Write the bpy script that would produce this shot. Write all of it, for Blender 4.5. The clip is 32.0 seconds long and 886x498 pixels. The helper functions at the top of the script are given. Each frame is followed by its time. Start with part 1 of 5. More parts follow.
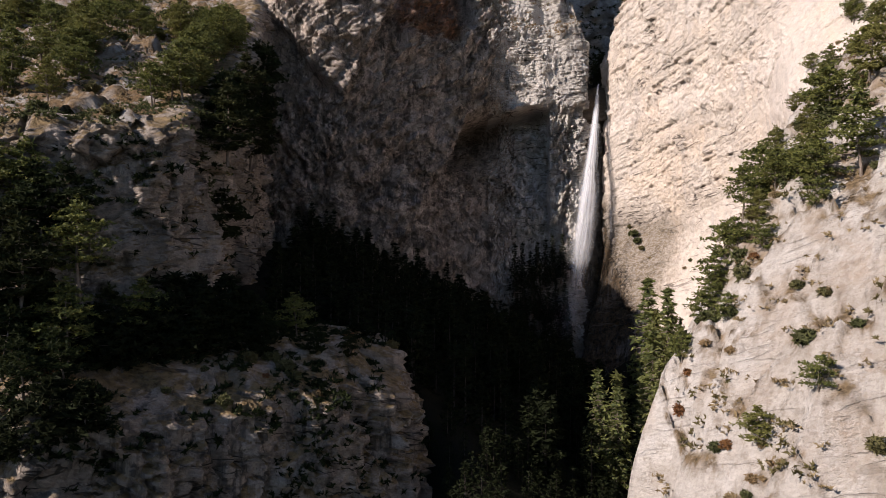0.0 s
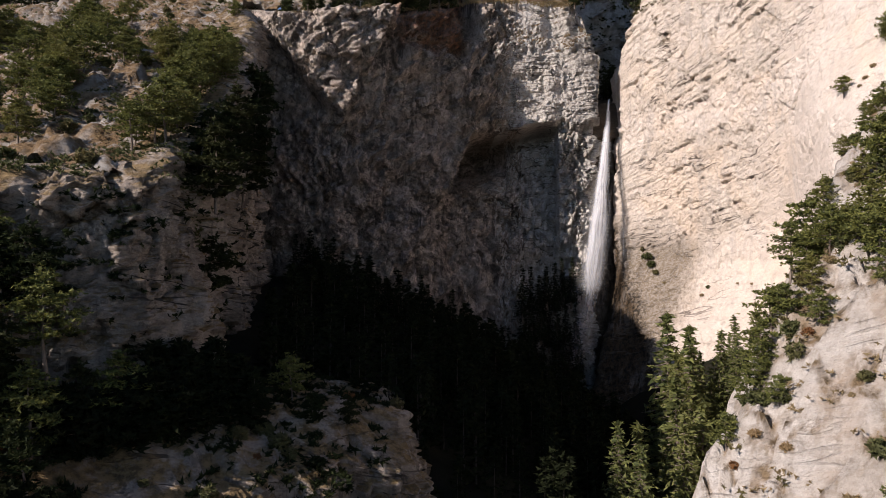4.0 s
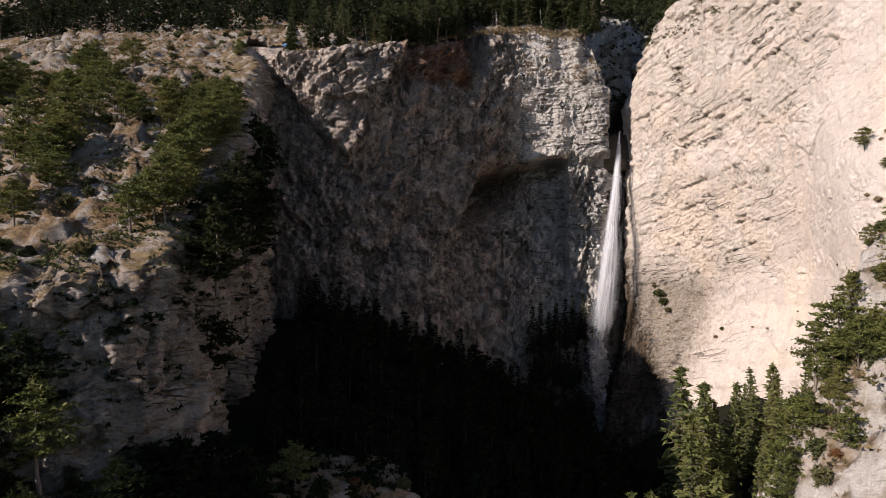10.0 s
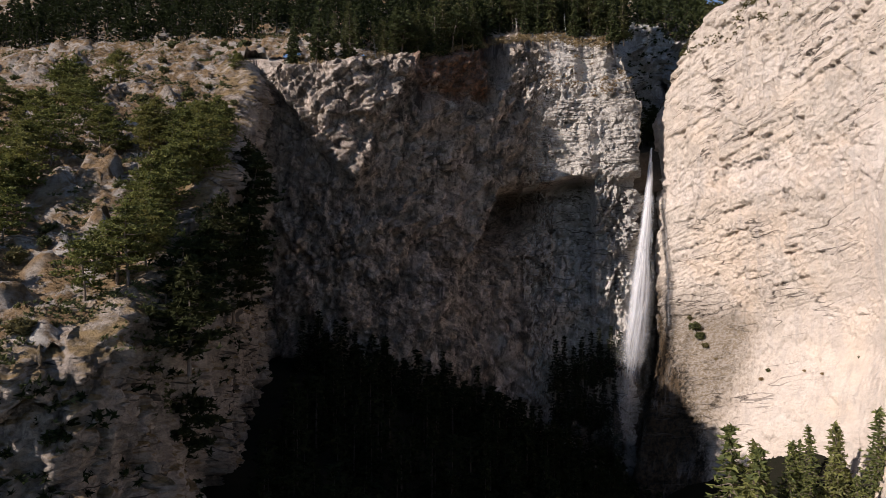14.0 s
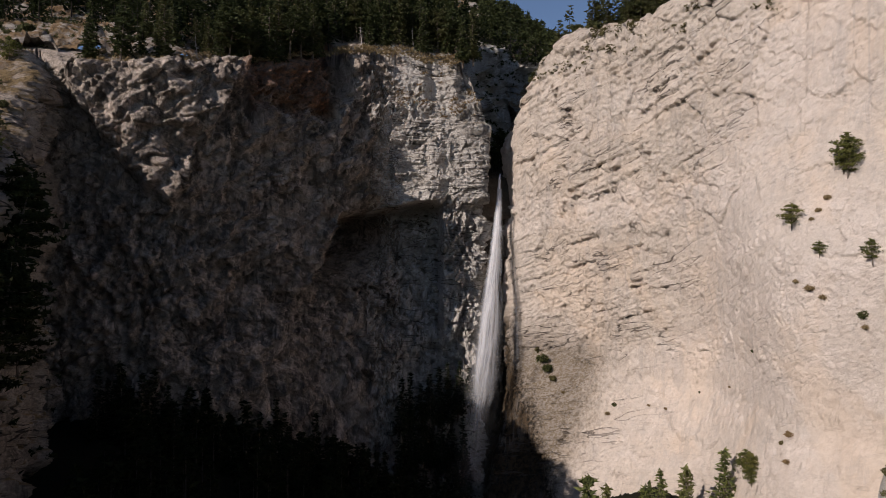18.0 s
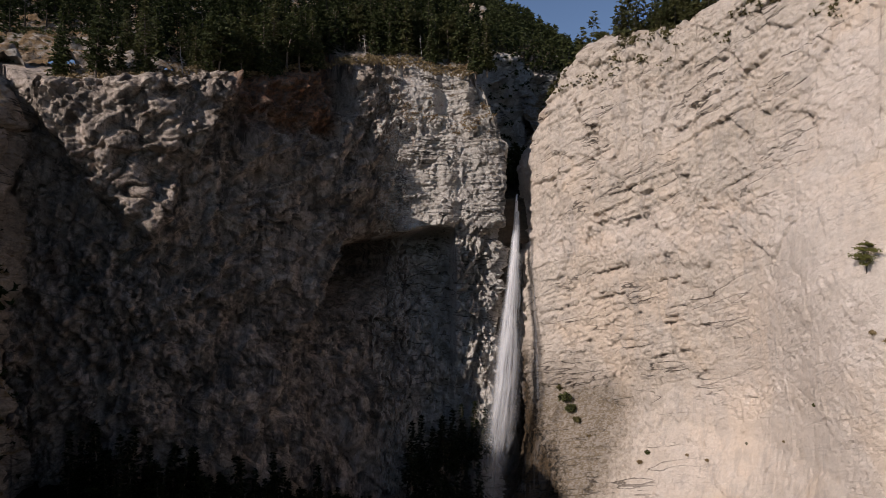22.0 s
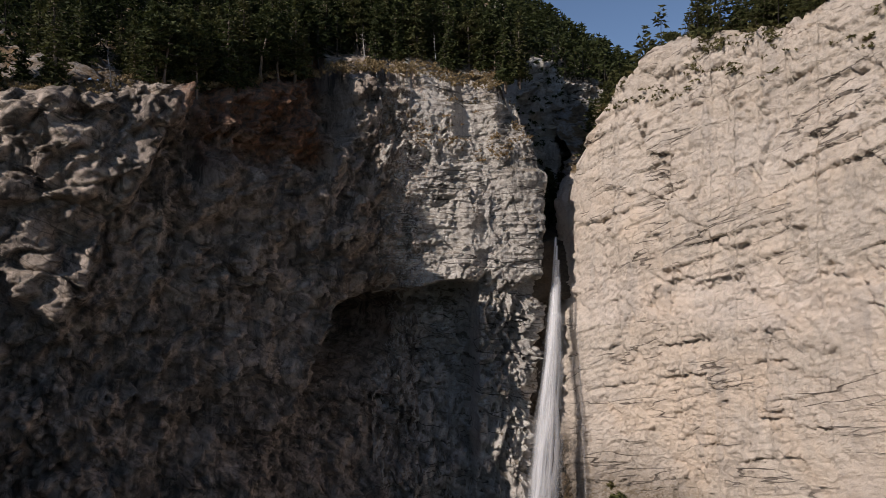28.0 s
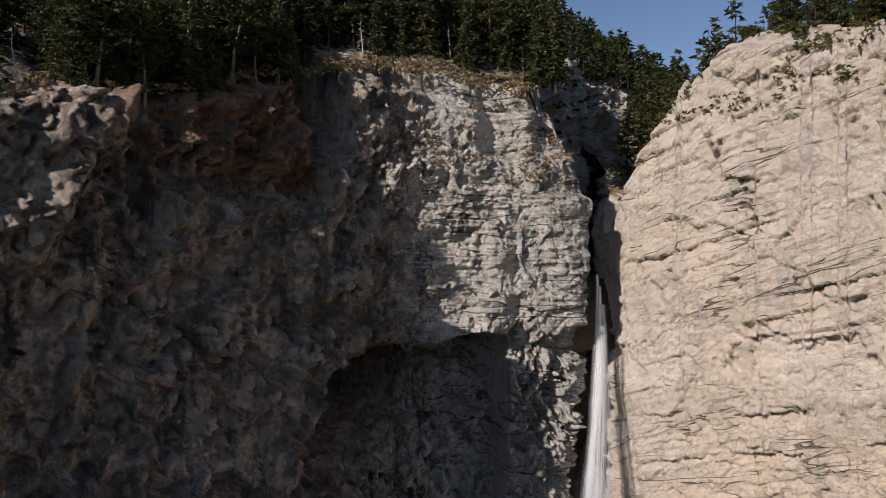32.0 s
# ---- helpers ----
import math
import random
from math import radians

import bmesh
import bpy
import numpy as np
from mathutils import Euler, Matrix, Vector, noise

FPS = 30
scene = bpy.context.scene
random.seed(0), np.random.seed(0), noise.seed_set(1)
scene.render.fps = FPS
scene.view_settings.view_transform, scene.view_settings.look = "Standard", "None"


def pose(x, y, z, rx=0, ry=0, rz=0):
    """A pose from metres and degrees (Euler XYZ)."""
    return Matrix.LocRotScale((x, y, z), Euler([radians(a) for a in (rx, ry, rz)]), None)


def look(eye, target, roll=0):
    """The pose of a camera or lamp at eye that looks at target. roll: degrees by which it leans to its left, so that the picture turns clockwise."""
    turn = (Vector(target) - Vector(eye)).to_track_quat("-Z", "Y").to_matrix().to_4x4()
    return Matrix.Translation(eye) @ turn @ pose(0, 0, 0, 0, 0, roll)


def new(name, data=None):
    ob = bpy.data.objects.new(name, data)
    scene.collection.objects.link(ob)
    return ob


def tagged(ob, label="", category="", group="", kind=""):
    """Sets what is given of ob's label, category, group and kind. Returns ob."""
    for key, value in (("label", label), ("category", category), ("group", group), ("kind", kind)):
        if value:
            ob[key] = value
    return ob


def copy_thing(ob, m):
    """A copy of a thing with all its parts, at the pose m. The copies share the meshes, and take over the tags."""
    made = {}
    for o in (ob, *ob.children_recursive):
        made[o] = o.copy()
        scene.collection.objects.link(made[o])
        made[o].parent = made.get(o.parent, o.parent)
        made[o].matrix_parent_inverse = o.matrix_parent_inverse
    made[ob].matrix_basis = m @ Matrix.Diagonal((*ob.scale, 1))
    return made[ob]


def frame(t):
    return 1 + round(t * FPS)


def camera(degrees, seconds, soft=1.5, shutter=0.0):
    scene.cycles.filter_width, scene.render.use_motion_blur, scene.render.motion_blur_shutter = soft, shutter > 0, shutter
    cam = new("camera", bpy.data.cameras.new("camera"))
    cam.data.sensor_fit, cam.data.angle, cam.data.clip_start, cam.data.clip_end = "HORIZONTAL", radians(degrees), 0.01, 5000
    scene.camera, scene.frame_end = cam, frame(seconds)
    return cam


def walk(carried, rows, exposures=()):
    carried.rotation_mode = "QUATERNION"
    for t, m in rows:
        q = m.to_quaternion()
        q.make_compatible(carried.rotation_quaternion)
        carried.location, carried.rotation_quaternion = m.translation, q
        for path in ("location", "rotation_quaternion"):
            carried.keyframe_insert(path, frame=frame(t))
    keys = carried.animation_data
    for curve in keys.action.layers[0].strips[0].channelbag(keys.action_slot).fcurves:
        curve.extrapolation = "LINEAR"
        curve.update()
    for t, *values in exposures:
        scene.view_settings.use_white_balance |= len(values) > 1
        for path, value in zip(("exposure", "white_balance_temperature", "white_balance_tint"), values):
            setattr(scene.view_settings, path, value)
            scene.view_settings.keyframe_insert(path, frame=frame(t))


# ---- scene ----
cam = camera(68.1, 32.0, 0.6)
PATH = [
    (0, (1.675, -9.939, -12.41), (1.677, -7.939, -12.393), 0.2),
    (0.5, (1.495, -8.567, -11.364), (1.498, -6.567, -11.348), 0.2),
    (1, (1.319, -7.232, -10.309), (1.321, -5.232, -10.293), 0.2),
    (1.5, (1.161, -5.948, -9.255), (1.164, -3.948, -9.239), 0.2),
    (2, (1.014, -4.716, -8.199), (1.016, -2.716, -8.184), 0.1),
    (2.5, (0.89, -3.537, -7.14), (0.892, -1.537, -7.125), 0.1),
    (3, (0.767, -2.429, -6.092), (0.769, -0.429, -6.077), 0.1),
    (3.5, (0.624, -1.391, -5.054), (0.624, 0.609, -5.04), 0.0),
    (5.5, (0.099, 0.526, -0.741), (0.097, 2.526, -0.73), -0.1),
    (6, (0.12, 0.467, 0.274), (0.116, 2.467, 0.285), -0.2),
    (6.5, (0.181, 0.389, 1.284), (0.174, 2.389, 1.293), -0.2),
    (7, (0.244, 0.276, 2.286), (0.235, 2.276, 2.294), -0.2),
    (7.5, (0.312, 0.198, 3.304), (0.3, 2.198, 3.312), -0.3),
    (8, (0.361, 0.207, 4.326), (0.347, 2.207, 4.334), -0.3),
    (8.5, (0.423, 0.381, 5.342), (0.406, 2.381, 5.349), -0.3),
    (9, (0.48, 0.791, 6.351), (0.46, 2.79, 6.356), -0.3),
    (9.5, (0.53, 1.537, 7.369), (0.507, 3.537, 7.375), -0.3),
    (10, (0.565, 2.651, 8.403), (0.539, 4.651, 8.409), -0.2),
    (10.5, (0.563, 4.114, 9.468), (0.532, 6.114, 9.474), -0.2),
    (11, (0.498, 5.845, 10.544), (0.463, 7.845, 10.549), -0.2),
    (11.5, (0.374, 7.823, 11.621), (0.334, 9.823, 11.625), -0.2),
    (12, (0.193, 9.987, 12.672), (0.149, 11.987, 12.676), -0.2),
    (12.5, (-0.011, 12.272, 13.714), (-0.061, 14.271, 13.718), -0.2),
    (13, (-0.207, 14.65, 14.782), (-0.261, 16.65, 14.785), -0.1),
    (13.5, (-0.377, 17.084, 15.908), (-0.436, 19.084, 15.911), -0.1),
    (14, (-0.535, 19.535, 17.048), (-0.598, 21.534, 17.05), -0.1),
    (14.5, (-0.715, 21.944, 18.144), (-0.782, 23.943, 18.145), -0.0),
    (15, (-0.911, 24.274, 19.176), (-0.902, 26.274, 19.178), -0.0),
    (15.5, (-1.133, 26.518, 20.157), (-0.983, 28.512, 20.161), -0.1),
    (17.5, (-1.876, 34.546, 23.108), (-1.533, 36.516, 23.121), 0.2),
    (18, (-1.921, 36.471, 23.969), (-1.482, 38.422, 23.986), 0.2),
    (18.5, (-1.942, 38.393, 24.842), (-1.506, 40.345, 24.859), 0.1),
    (19, (-1.935, 40.319, 25.739), (-1.5, 42.271, 25.756), 0.1),
    (19.5, (-1.909, 42.248, 26.656), (-1.474, 44.2, 26.673), 0.0),
    (20, (-1.87, 44.191, 27.588), (-1.435, 46.143, 27.606), -0.0),
    (20.5, (-1.817, 46.165, 28.519), (-1.381, 48.117, 28.537), -0.0),
    (21, (-1.746, 48.185, 29.455), (-1.31, 50.137, 29.473), -0.0),
    (21.5, (-1.641, 50.289, 30.391), (-1.204, 52.24, 30.409), -0.1),
    (22, (-1.505, 52.515, 31.333), (-1.067, 54.467, 31.352), -0.1),
    (22.5, (-1.325, 54.893, 32.287), (-0.886, 56.844, 32.307), -0.1),
    (23, (-1.102, 57.438, 33.248), (-0.663, 59.389, 33.269), -0.1),
    (23.5, (-0.83, 60.161, 34.224), (-0.389, 62.112, 34.245), -0.1),
    (24, (-0.52, 63.06, 35.216), (-0.079, 65.01, 35.238), -0.1),
    (24.5, (-0.188, 66.095, 36.229), (0.253, 68.046, 36.251), -0.1),
    (25, (0.141, 69.225, 37.27), (0.583, 71.175, 37.292), -0.0),
    (25.5, (0.452, 72.413, 38.335), (0.894, 74.363, 38.358), -0.0),
    (27.5, (0.979, 86.13, 42.998), (1.435, 88.077, 43.013), 0.1),
    (28, (0.909, 89.782, 43.976), (1.372, 91.727, 43.99), 0.1),
    (28.5, (0.778, 93.444, 44.933), (1.248, 95.388, 44.949), 0.1),
    (29, (0.595, 97.117, 45.859), (1.074, 99.059, 45.876), 0.1),
    (29.5, (0.37, 100.781, 46.797), (0.861, 102.72, 46.816), 0.1),
    (30, (0.065, 104.387, 47.744), (0.57, 106.322, 47.763), 0.1),
    (30.5, (-0.318, 107.902, 48.706), (0.201, 109.833, 48.723), 0.0),
    (31, (-0.761, 111.311, 49.693), (-0.226, 113.238, 49.709), 0.0),
    (31.5, (-1.263, 114.614, 50.688), (-0.712, 116.536, 50.7), -0.0),
    (32, (-1.77, 117.831, 51.706), (-1.199, 119.748, 51.713), -0.1),
]
walk(cam, [(t, look(eye, target, roll)) for t, eye, target, roll in PATH], [(0, 0.84, 6500, 17), (7, 0.74, 6500, 17), (14.5, 0.7, 6500, 16), (18, 0.12, 6500, 16), (25, 0.1, 6500, 15), (32, 0.3, 6500, 13)])

# ---- world, sun ----
SUN = Vector((-0.765, -0.407, 0.50)).normalized()
world = bpy.data.worlds.new("world")
scene.world = world
world.use_nodes = True
wn = world.node_tree.nodes
sky = wn.new("ShaderNodeTexSky")
sky.sky_type = "NISHITA"
sky.sun_disc = False
sky.sun_elevation = math.asin(SUN.z)
sky.sun_rotation = math.atan2(SUN.x, SUN.y)
sky.altitude, sky.ozone_density, sky.dust_density = 1800, 2.0, 0.4
world.node_tree.links.new(sky.outputs[0], wn["Background"].inputs[0])
wn["Background"].inputs[1].default_value = 0.077
sun_data = bpy.data.lights.new("sun", "SUN")
sun_data.energy, sun_data.angle, sun_data.color = 4.2, radians(0.5), (1.0, 0.93, 0.855)
sun_ob = new("sun", sun_data)
sun_ob.matrix_world = look(SUN * 400, (0, 0, 0))

# ---- noise on arrays ----
PERM = np.random.RandomState(7).permutation(256)
PERM = np.concatenate([PERM, PERM, PERM])
GRAD = np.random.RandomState(8).normal(size=(256, 3))
GRAD /= np.linalg.norm(GRAD, axis=1)[:, None]


def perlin(p):
    """Gradient noise at an array of places, about -1 to 1."""
    i = np.floor(p).astype(np.int64)
    f = p - i
    w = f * f * f * (f * (f * 6 - 15) + 10)
    i &= 255
    total = 0
    for a in (0, 1):
        wa = w[..., 0] if a else 1 - w[..., 0]
        ha = PERM[i[..., 0] + a]
        for b in (0, 1):
            wb = w[..., 1] if b else 1 - w[..., 1]
            hb = PERM[ha + i[..., 1] + b]
            for c in (0, 1):
                wc = w[..., 2] if c else 1 - w[..., 2]
                g = GRAD[PERM[hb + i[..., 2] + c]]
                d = g[..., 0] * (f[..., 0] - a) + g[..., 1] * (f[..., 1] - b) + g[..., 2] * (f[..., 2] - c)
                total = total + wa * wb * wc * d
    return total * 1.6


def fbm(p, octaves=4, gain=0.5, ridged=False):
    out, amp, q = 0, 1.0, np.array(p, float)
    for _ in range(octaves):
        n = perlin(q)
        out = out + amp * ((0.5 - np.abs(n)) * 2 if ridged else n)
        amp *= gain
        q = q * 2.07 + 13.7
    return out


def at(x, y, z, sx, sy, sz, shift=0.0):
    return np.stack([x * sx + shift, y * sy + shift * 1.7, z * sz - shift], -1)


def sm(v, lo, hi):
    t = np.clip((v - lo) / (hi - lo), 0, 1)
    return t * t * (3 - 2 * t)


def facets(p):
    """Broken rock: for each jittered cell a value, the distance to the cell's border and a tilted plane, about -0.5 to 0.5."""
    i = np.floor(p - 0.5).astype(np.int64)
    best = np.full(p.shape[:-1], 9.0)
    second, which, tilt = best.copy(), np.zeros(p.shape[:-1], np.int64), np.zeros(p.shape[:-1])
    for a in (0, 1):
        for b in (0, 1):
            for c in (0, 1):
                j = i + (a, b, c)
                h = PERM[PERM[PERM[j[..., 0] & 255] + (j[..., 1] & 255)] + (j[..., 2] & 255)]
                off = p - (j + 0.5 + GRAD[h] * 0.38)
                d = np.sqrt(np.einsum("...k,...k->...", off, off))
                near = d < best
                second = np.where(near, best, np.minimum(second, d))
                which = np.where(near, h, which)
                tilt = np.where(near, np.einsum("...k,...k->...", off, GRAD[(h + 77) & 255]), tilt)
                best = np.where(near, d, best)
    return which / 255.0, second - best, tilt


def cells(p):
    """Blocky noise: a value for each jittered cell, and the distance to the cell's border."""
    return facets(p)[:2]


# ---- meshes ----
def mesh_of(name, verts, faces, smooth=False):
    """A mesh from arrays; all faces have the same number of corners."""
    me = bpy.data.meshes.new(name)
    k = faces.shape[1]
    me.vertices.add(len(verts))
    me.vertices.foreach_set("co", np.asarray(verts, np.float32).ravel())
    me.loops.add(faces.size)
    me.loops.foreach_set("vertex_index", faces.astype(np.int32).ravel())
    me.polygons.add(len(faces))
    me.polygons.foreach_set("loop_start", np.arange(0, faces.size, k, dtype=np.int32))
    if smooth:
        me.polygons.foreach_set("use_smooth", np.ones(len(faces), bool))
    me.update(calc_edges=True)
    return me


def sheet(name, grid, keep=None, material=None, smooth=True, parent=None):
    """An object from a grid of places [n, m, 3]; keep masks the cells."""
    n, m = grid.shape[:2]
    idx = np.arange(n * m).reshape(n, m)
    faces = np.stack([idx[:-1, :-1], idx[1:, :-1], idx[1:, 1:], idx[:-1, 1:]], -1).reshape(-1, 4)
    verts = grid.reshape(-1, 3)
    if keep is not None:
        faces = faces[keep.ravel()]
        used = np.unique(faces)
        back = np.zeros(len(verts), np.int64)
        back[used] = np.arange(len(used))
        verts, faces = verts[used], back[faces]
    ob = new(name, mesh_of(name, verts, faces, smooth))
    if material:
        ob.data.materials.append(material)
    if parent:
        ob.parent = parent
    return ob


def part(name, me, material, parent, label=""):
    """One mesh object under a thing or a part."""
    ob = new(name, me)
    if not me.materials:
        me.materials.append(material)
    ob.parent = parent
    if label:
        tagged(ob, label)
    return ob


# ---- materials ----
class Nodes:
    def __init__(self, name):
        self.mat = bpy.data.materials.new(name)
        self.mat.use_nodes = True
        self.tree = self.mat.node_tree
        self.bsdf = self.tree.nodes["Principled BSDF"]
        self.pos = self.tree.nodes.new("ShaderNodeNewGeometry").outputs["Position"]

    def put(self, socket, value):
        if isinstance(value, bpy.types.NodeSocket):
            self.tree.links.new(value, socket)
        elif isinstance(value, tuple) and len(value) == 3 and socket.type == "RGBA":
            socket.default_value = (*value, 1)
        else:
            socket.default_value = value

    def scaled(self, sx, sy, sz, rx=0.0, ry=0.0, rz=0.0, vector=None):
        n = self.tree.nodes.new("ShaderNodeMapping")
        n.inputs["Scale"].default_value = (sx, sy, sz)
        n.inputs["Rotation"].default_value = (radians(rx), radians(ry), radians(rz))
        self.put(n.inputs["Vector"], vector or self.pos)
        return n.outputs[0]

    def noise(self, scale=1.0, vector=None, detail=5.0, rough=0.55, warp=0.0):
        n = self.tree.nodes.new("ShaderNodeTexNoise")
        self.put(n.inputs["Vector"], vector or self.pos)
        n.inputs["Scale"].default_value = scale
        n.inputs["Detail"].default_value = detail
        n.inputs["Roughness"].default_value = rough
        n.inputs["Distortion"].default_value = warp
        return n.outputs[0]

    def ramp(self, value, lo, hi):
        n = self.tree.nodes.new("ShaderNodeMapRange")
        n.interpolation_type = "SMOOTHSTEP"
        self.put(n.inputs[0], value)
        n.inputs[1].default_value, n.inputs[2].default_value = lo, hi
        return n.outputs[0]

    def calc(self, op, a, b):
        n = self.tree.nodes.new("ShaderNodeMath")
        n.operation = op
        self.put(n.inputs[0], a)
        self.put(n.inputs[1], b)
        return n.outputs[0]

    def mix(self, fac, a, b):
        n = self.tree.nodes.new("ShaderNodeMix")
        n.data_type = "RGBA"
        self.put(n.inputs[0], fac)
        self.put(n.inputs[6], a)
        self.put(n.inputs[7], b)
        return n.outputs[2]

    def bump(self, height, strength=0.5, distance=0.2, normal=None):
        n = self.tree.nodes.new("ShaderNodeBump")
        n.inputs["Strength"].default_value = strength
        n.inputs["Distance"].default_value = distance
        self.put(n.inputs["Height"], height)
        if normal:
            self.put(n.inputs["Normal"], normal)
        return n.outputs[0]

    def done(self, colour, rough=0.9, normal=None, spec=0.2):
        self.put(self.bsdf.inputs["Base Color"], colour)
        self.put(self.bsdf.inputs["Roughness"], rough)
        self.bsdf.inputs["Specular IOR Level"].default_value = spec
        if normal:
            self.put(self.bsdf.inputs["Normal"], normal)
        return self.mat

    def facing_up(self):
        g = self.tree.nodes.new("ShaderNodeNewGeometry")
        s = self.tree.nodes.new("ShaderNodeSeparateXYZ")
        self.put(s.inputs[0], g.outputs["Normal"])
        return s.outputs[2]

    def height(self):
        s = self.tree.nodes.new("ShaderNodeSeparateXYZ")
        self.put(s.inputs[0], self.pos)
        return s.outputs


def rock(name, light, mid, dark, stain, stains=0.5, bed=(0.0, 0.0), lines=0.8, moss=0.0, blocks=1.0, tint=None, rusty=0.0, hair=1.0, calm=False, turf=(0.15, 0.11, 0.055), drips=0.0):
    """Limestone: patches, stains, open bedding cracks, joints and broken blocks. bed: how the beds tilt along x and y."""
    n = Nodes(name)
    x, y, z = n.height()
    h = n.calc("ADD", z, n.calc("ADD", n.calc("MULTIPLY", x, bed[0]), n.calc("MULTIPLY", y, bed[1])))

    def beds(across, up):
        c = n.tree.nodes.new("ShaderNodeCombineXYZ")
        for k, (v, f) in enumerate(((x, across), (y, across), (h, up))):
            n.put(c.inputs[k], n.calc("MULTIPLY", v, f))
        return c.outputs[0]

    def contour(vector, width, detail=3.0, level=0.5):
        d = n.calc("ABSOLUTE", n.calc("SUBTRACT", n.noise(1.0, vector, detail, 0.55), level), 0.0)
        return n.ramp(d, width, width * 0.35)

    def broken(scale, squash):
        wobble = n.tree.nodes.new("ShaderNodeVectorMath")
        wobble.operation = "ADD"
        noisy = n.tree.nodes.new("ShaderNodeTexNoise")
        noisy.inputs["Scale"].default_value = 0.9 * scale
        noisy.inputs["Detail"].default_value = 4
        n.put(noisy.inputs["Vector"], beds(1.0, 1.0))
        spread = n.tree.nodes.new("ShaderNodeVectorMath")
        spread.operation = "SCALE"
        n.put(spread.inputs[0], noisy.outputs[1])
        spread.inputs["Scale"].default_value = 0.35
        n.put(wobble.inputs[0], beds(scale, scale * squash))
        n.put(wobble.inputs[1], spread.outputs[0])
        v = n.tree.nodes.new("ShaderNodeTexVoronoi")
        n.put(v.inputs["Vector"], wobble.outputs[0])
        v.inputs["Scale"].default_value = 1.0
        s3 = n.tree.nodes.new("ShaderNodeSeparateXYZ")
        n.put(s3.inputs[0], v.outputs["Color"])
        return s3.outputs

    patch = n.ramp(n.noise(0.05, detail=6, rough=0.62, warp=1.0), 0.40, 0.60)
    grain = n.noise(0.9, detail=10, rough=0.70)
    fine = n.noise(5.0, detail=5, rough=0.75)
    large, small, tiny = broken(0.55, 1.7), broken(1.9, 1.6), broken(5.5, 1.5)
    col = n.mix(patch, light, mid)
    if tint:
        col = n.mix(n.calc("MULTIPLY", n.ramp(n.noise(0.10, detail=5, warp=1.2), 0.48, 0.64), 0.8), col, tint)
    col = n.mix(n.ramp(n.noise(0.35, detail=8, rough=0.70), 0.46, 0.68), col, tuple(0.6 * a + 0.4 * b for a, b in zip(mid, dark)))
    col = n.mix(n.calc("MULTIPLY", large[1], 0.38), col, tuple(0.7 * c for c in mid))
    col = n.mix(n.calc("MULTIPLY", tiny[1], 0.32), col, tuple(0.6 * c for c in mid))
    col = n.mix(n.calc("MULTIPLY", small[1], 0.3), col, tuple(min(0.8, c * 1.15) for c in light))
    col = n.mix(n.calc("MULTIPLY", n.ramp(grain, 0.52, 0.68), 0.6), col, dark)
    col = n.mix(n.calc("MULTIPLY", n.ramp(fine, 0.56, 0.70), 0.5), col, tuple(c * 0.6 for c in dark))
    lamina = n.noise(1.0, beds(0.45, 2.6), 9.0, 0.68, 0.3)
    col = n.mix(n.calc("MULTIPLY", n.ramp(lamina, 0.54, 0.70), 0.35), col, dark)
    long = n.calc("MULTIPLY", contour(beds(0.045, 0.30), 0.013, 2.5), n.ramp(n.noise(0.09, detail=5), 0.46, 0.56))
    # short dashes drawn dark to stand in for shadows under small ledges
    short = n.calc("MULTIPLY", n.ramp(n.noise(1.0, beds(0.15, 1.1), 2.0, 0.5), 0.655, 0.685), n.calc("MULTIPLY", n.ramp(n.noise(0.06, detail=4), 0.44, 0.54), hair))
    joint = n.calc("MULTIPLY", contour(beds(0.36, 0.10), 0.014, 2.0), n.calc("MULTIPLY", n.ramp(n.noise(0.15, detail=3), 0.54, 0.64), hair * 0.3))
    crack = n.calc("MAXIMUM", long, n.calc("MAXIMUM", short, joint))
    if calm:
        along = n.calc("SUBTRACT", n.calc("MULTIPLY", n.calc("SUBTRACT", 215.0, y), 1.2), n.calc("MULTIPLY", z, 0.55))
        still = n.ramp(n.calc("ADD", along, n.calc("MULTIPLY", grain, 24.0)), 42, 66)
        level = n.calc("ABSOLUTE", n.calc("SUBTRACT", n.calc("ADD", z, n.calc("MULTIPLY", y, 0.05)), 46.0), 0.0)
        still = n.calc("MAXIMUM", still, n.ramp(n.calc("ADD", level, n.calc("MULTIPLY", grain, 6.0)), 9.5, 6.0))
        crack = n.calc("MULTIPLY", crack, n.calc("SUBTRACT", 1.0, n.calc("MULTIPLY", still, 0.85)))
        col = n.mix(n.calc("SUBTRACT", 0.5, n.calc("MULTIPLY", still, 0.5)), col, n.mix(n.ramp(grain, 0.4, 0.6), (0.60, 0.515, 0.43), (0.50, 0.43, 0.36)))
        col = n.mix(n.calc("MULTIPLY", still, 0.38), col, light)
        layer = n.ramp(n.noise(1.0, beds(0.012, 0.085), 6.0, 0.6, 0.5), 0.44, 0.60)
        layer = n.calc("MULTIPLY", layer, n.calc("SUBTRACT", 1.0, n.calc("MULTIPLY", still, 0.6)))
        col = n.mix(n.calc("MULTIPLY", layer, 0.6), col, n.mix(n.ramp(grain, 0.38, 0.62), (0.56, 0.475, 0.39), (0.40, 0.345, 0.285)))
        spots = n.noise(0.22, detail=7, rough=0.7, warp=0.8)
        col = n.mix(n.calc("MULTIPLY", n.ramp(spots, 0.58, 0.70), 0.35), col, (0.47, 0.41, 0.35))
        col = n.mix(n.calc("MULTIPLY", n.ramp(n.noise(0.035, detail=4, warp=0.6), 0.50, 0.62), 0.35), col, (0.74, 0.57, 0.42))
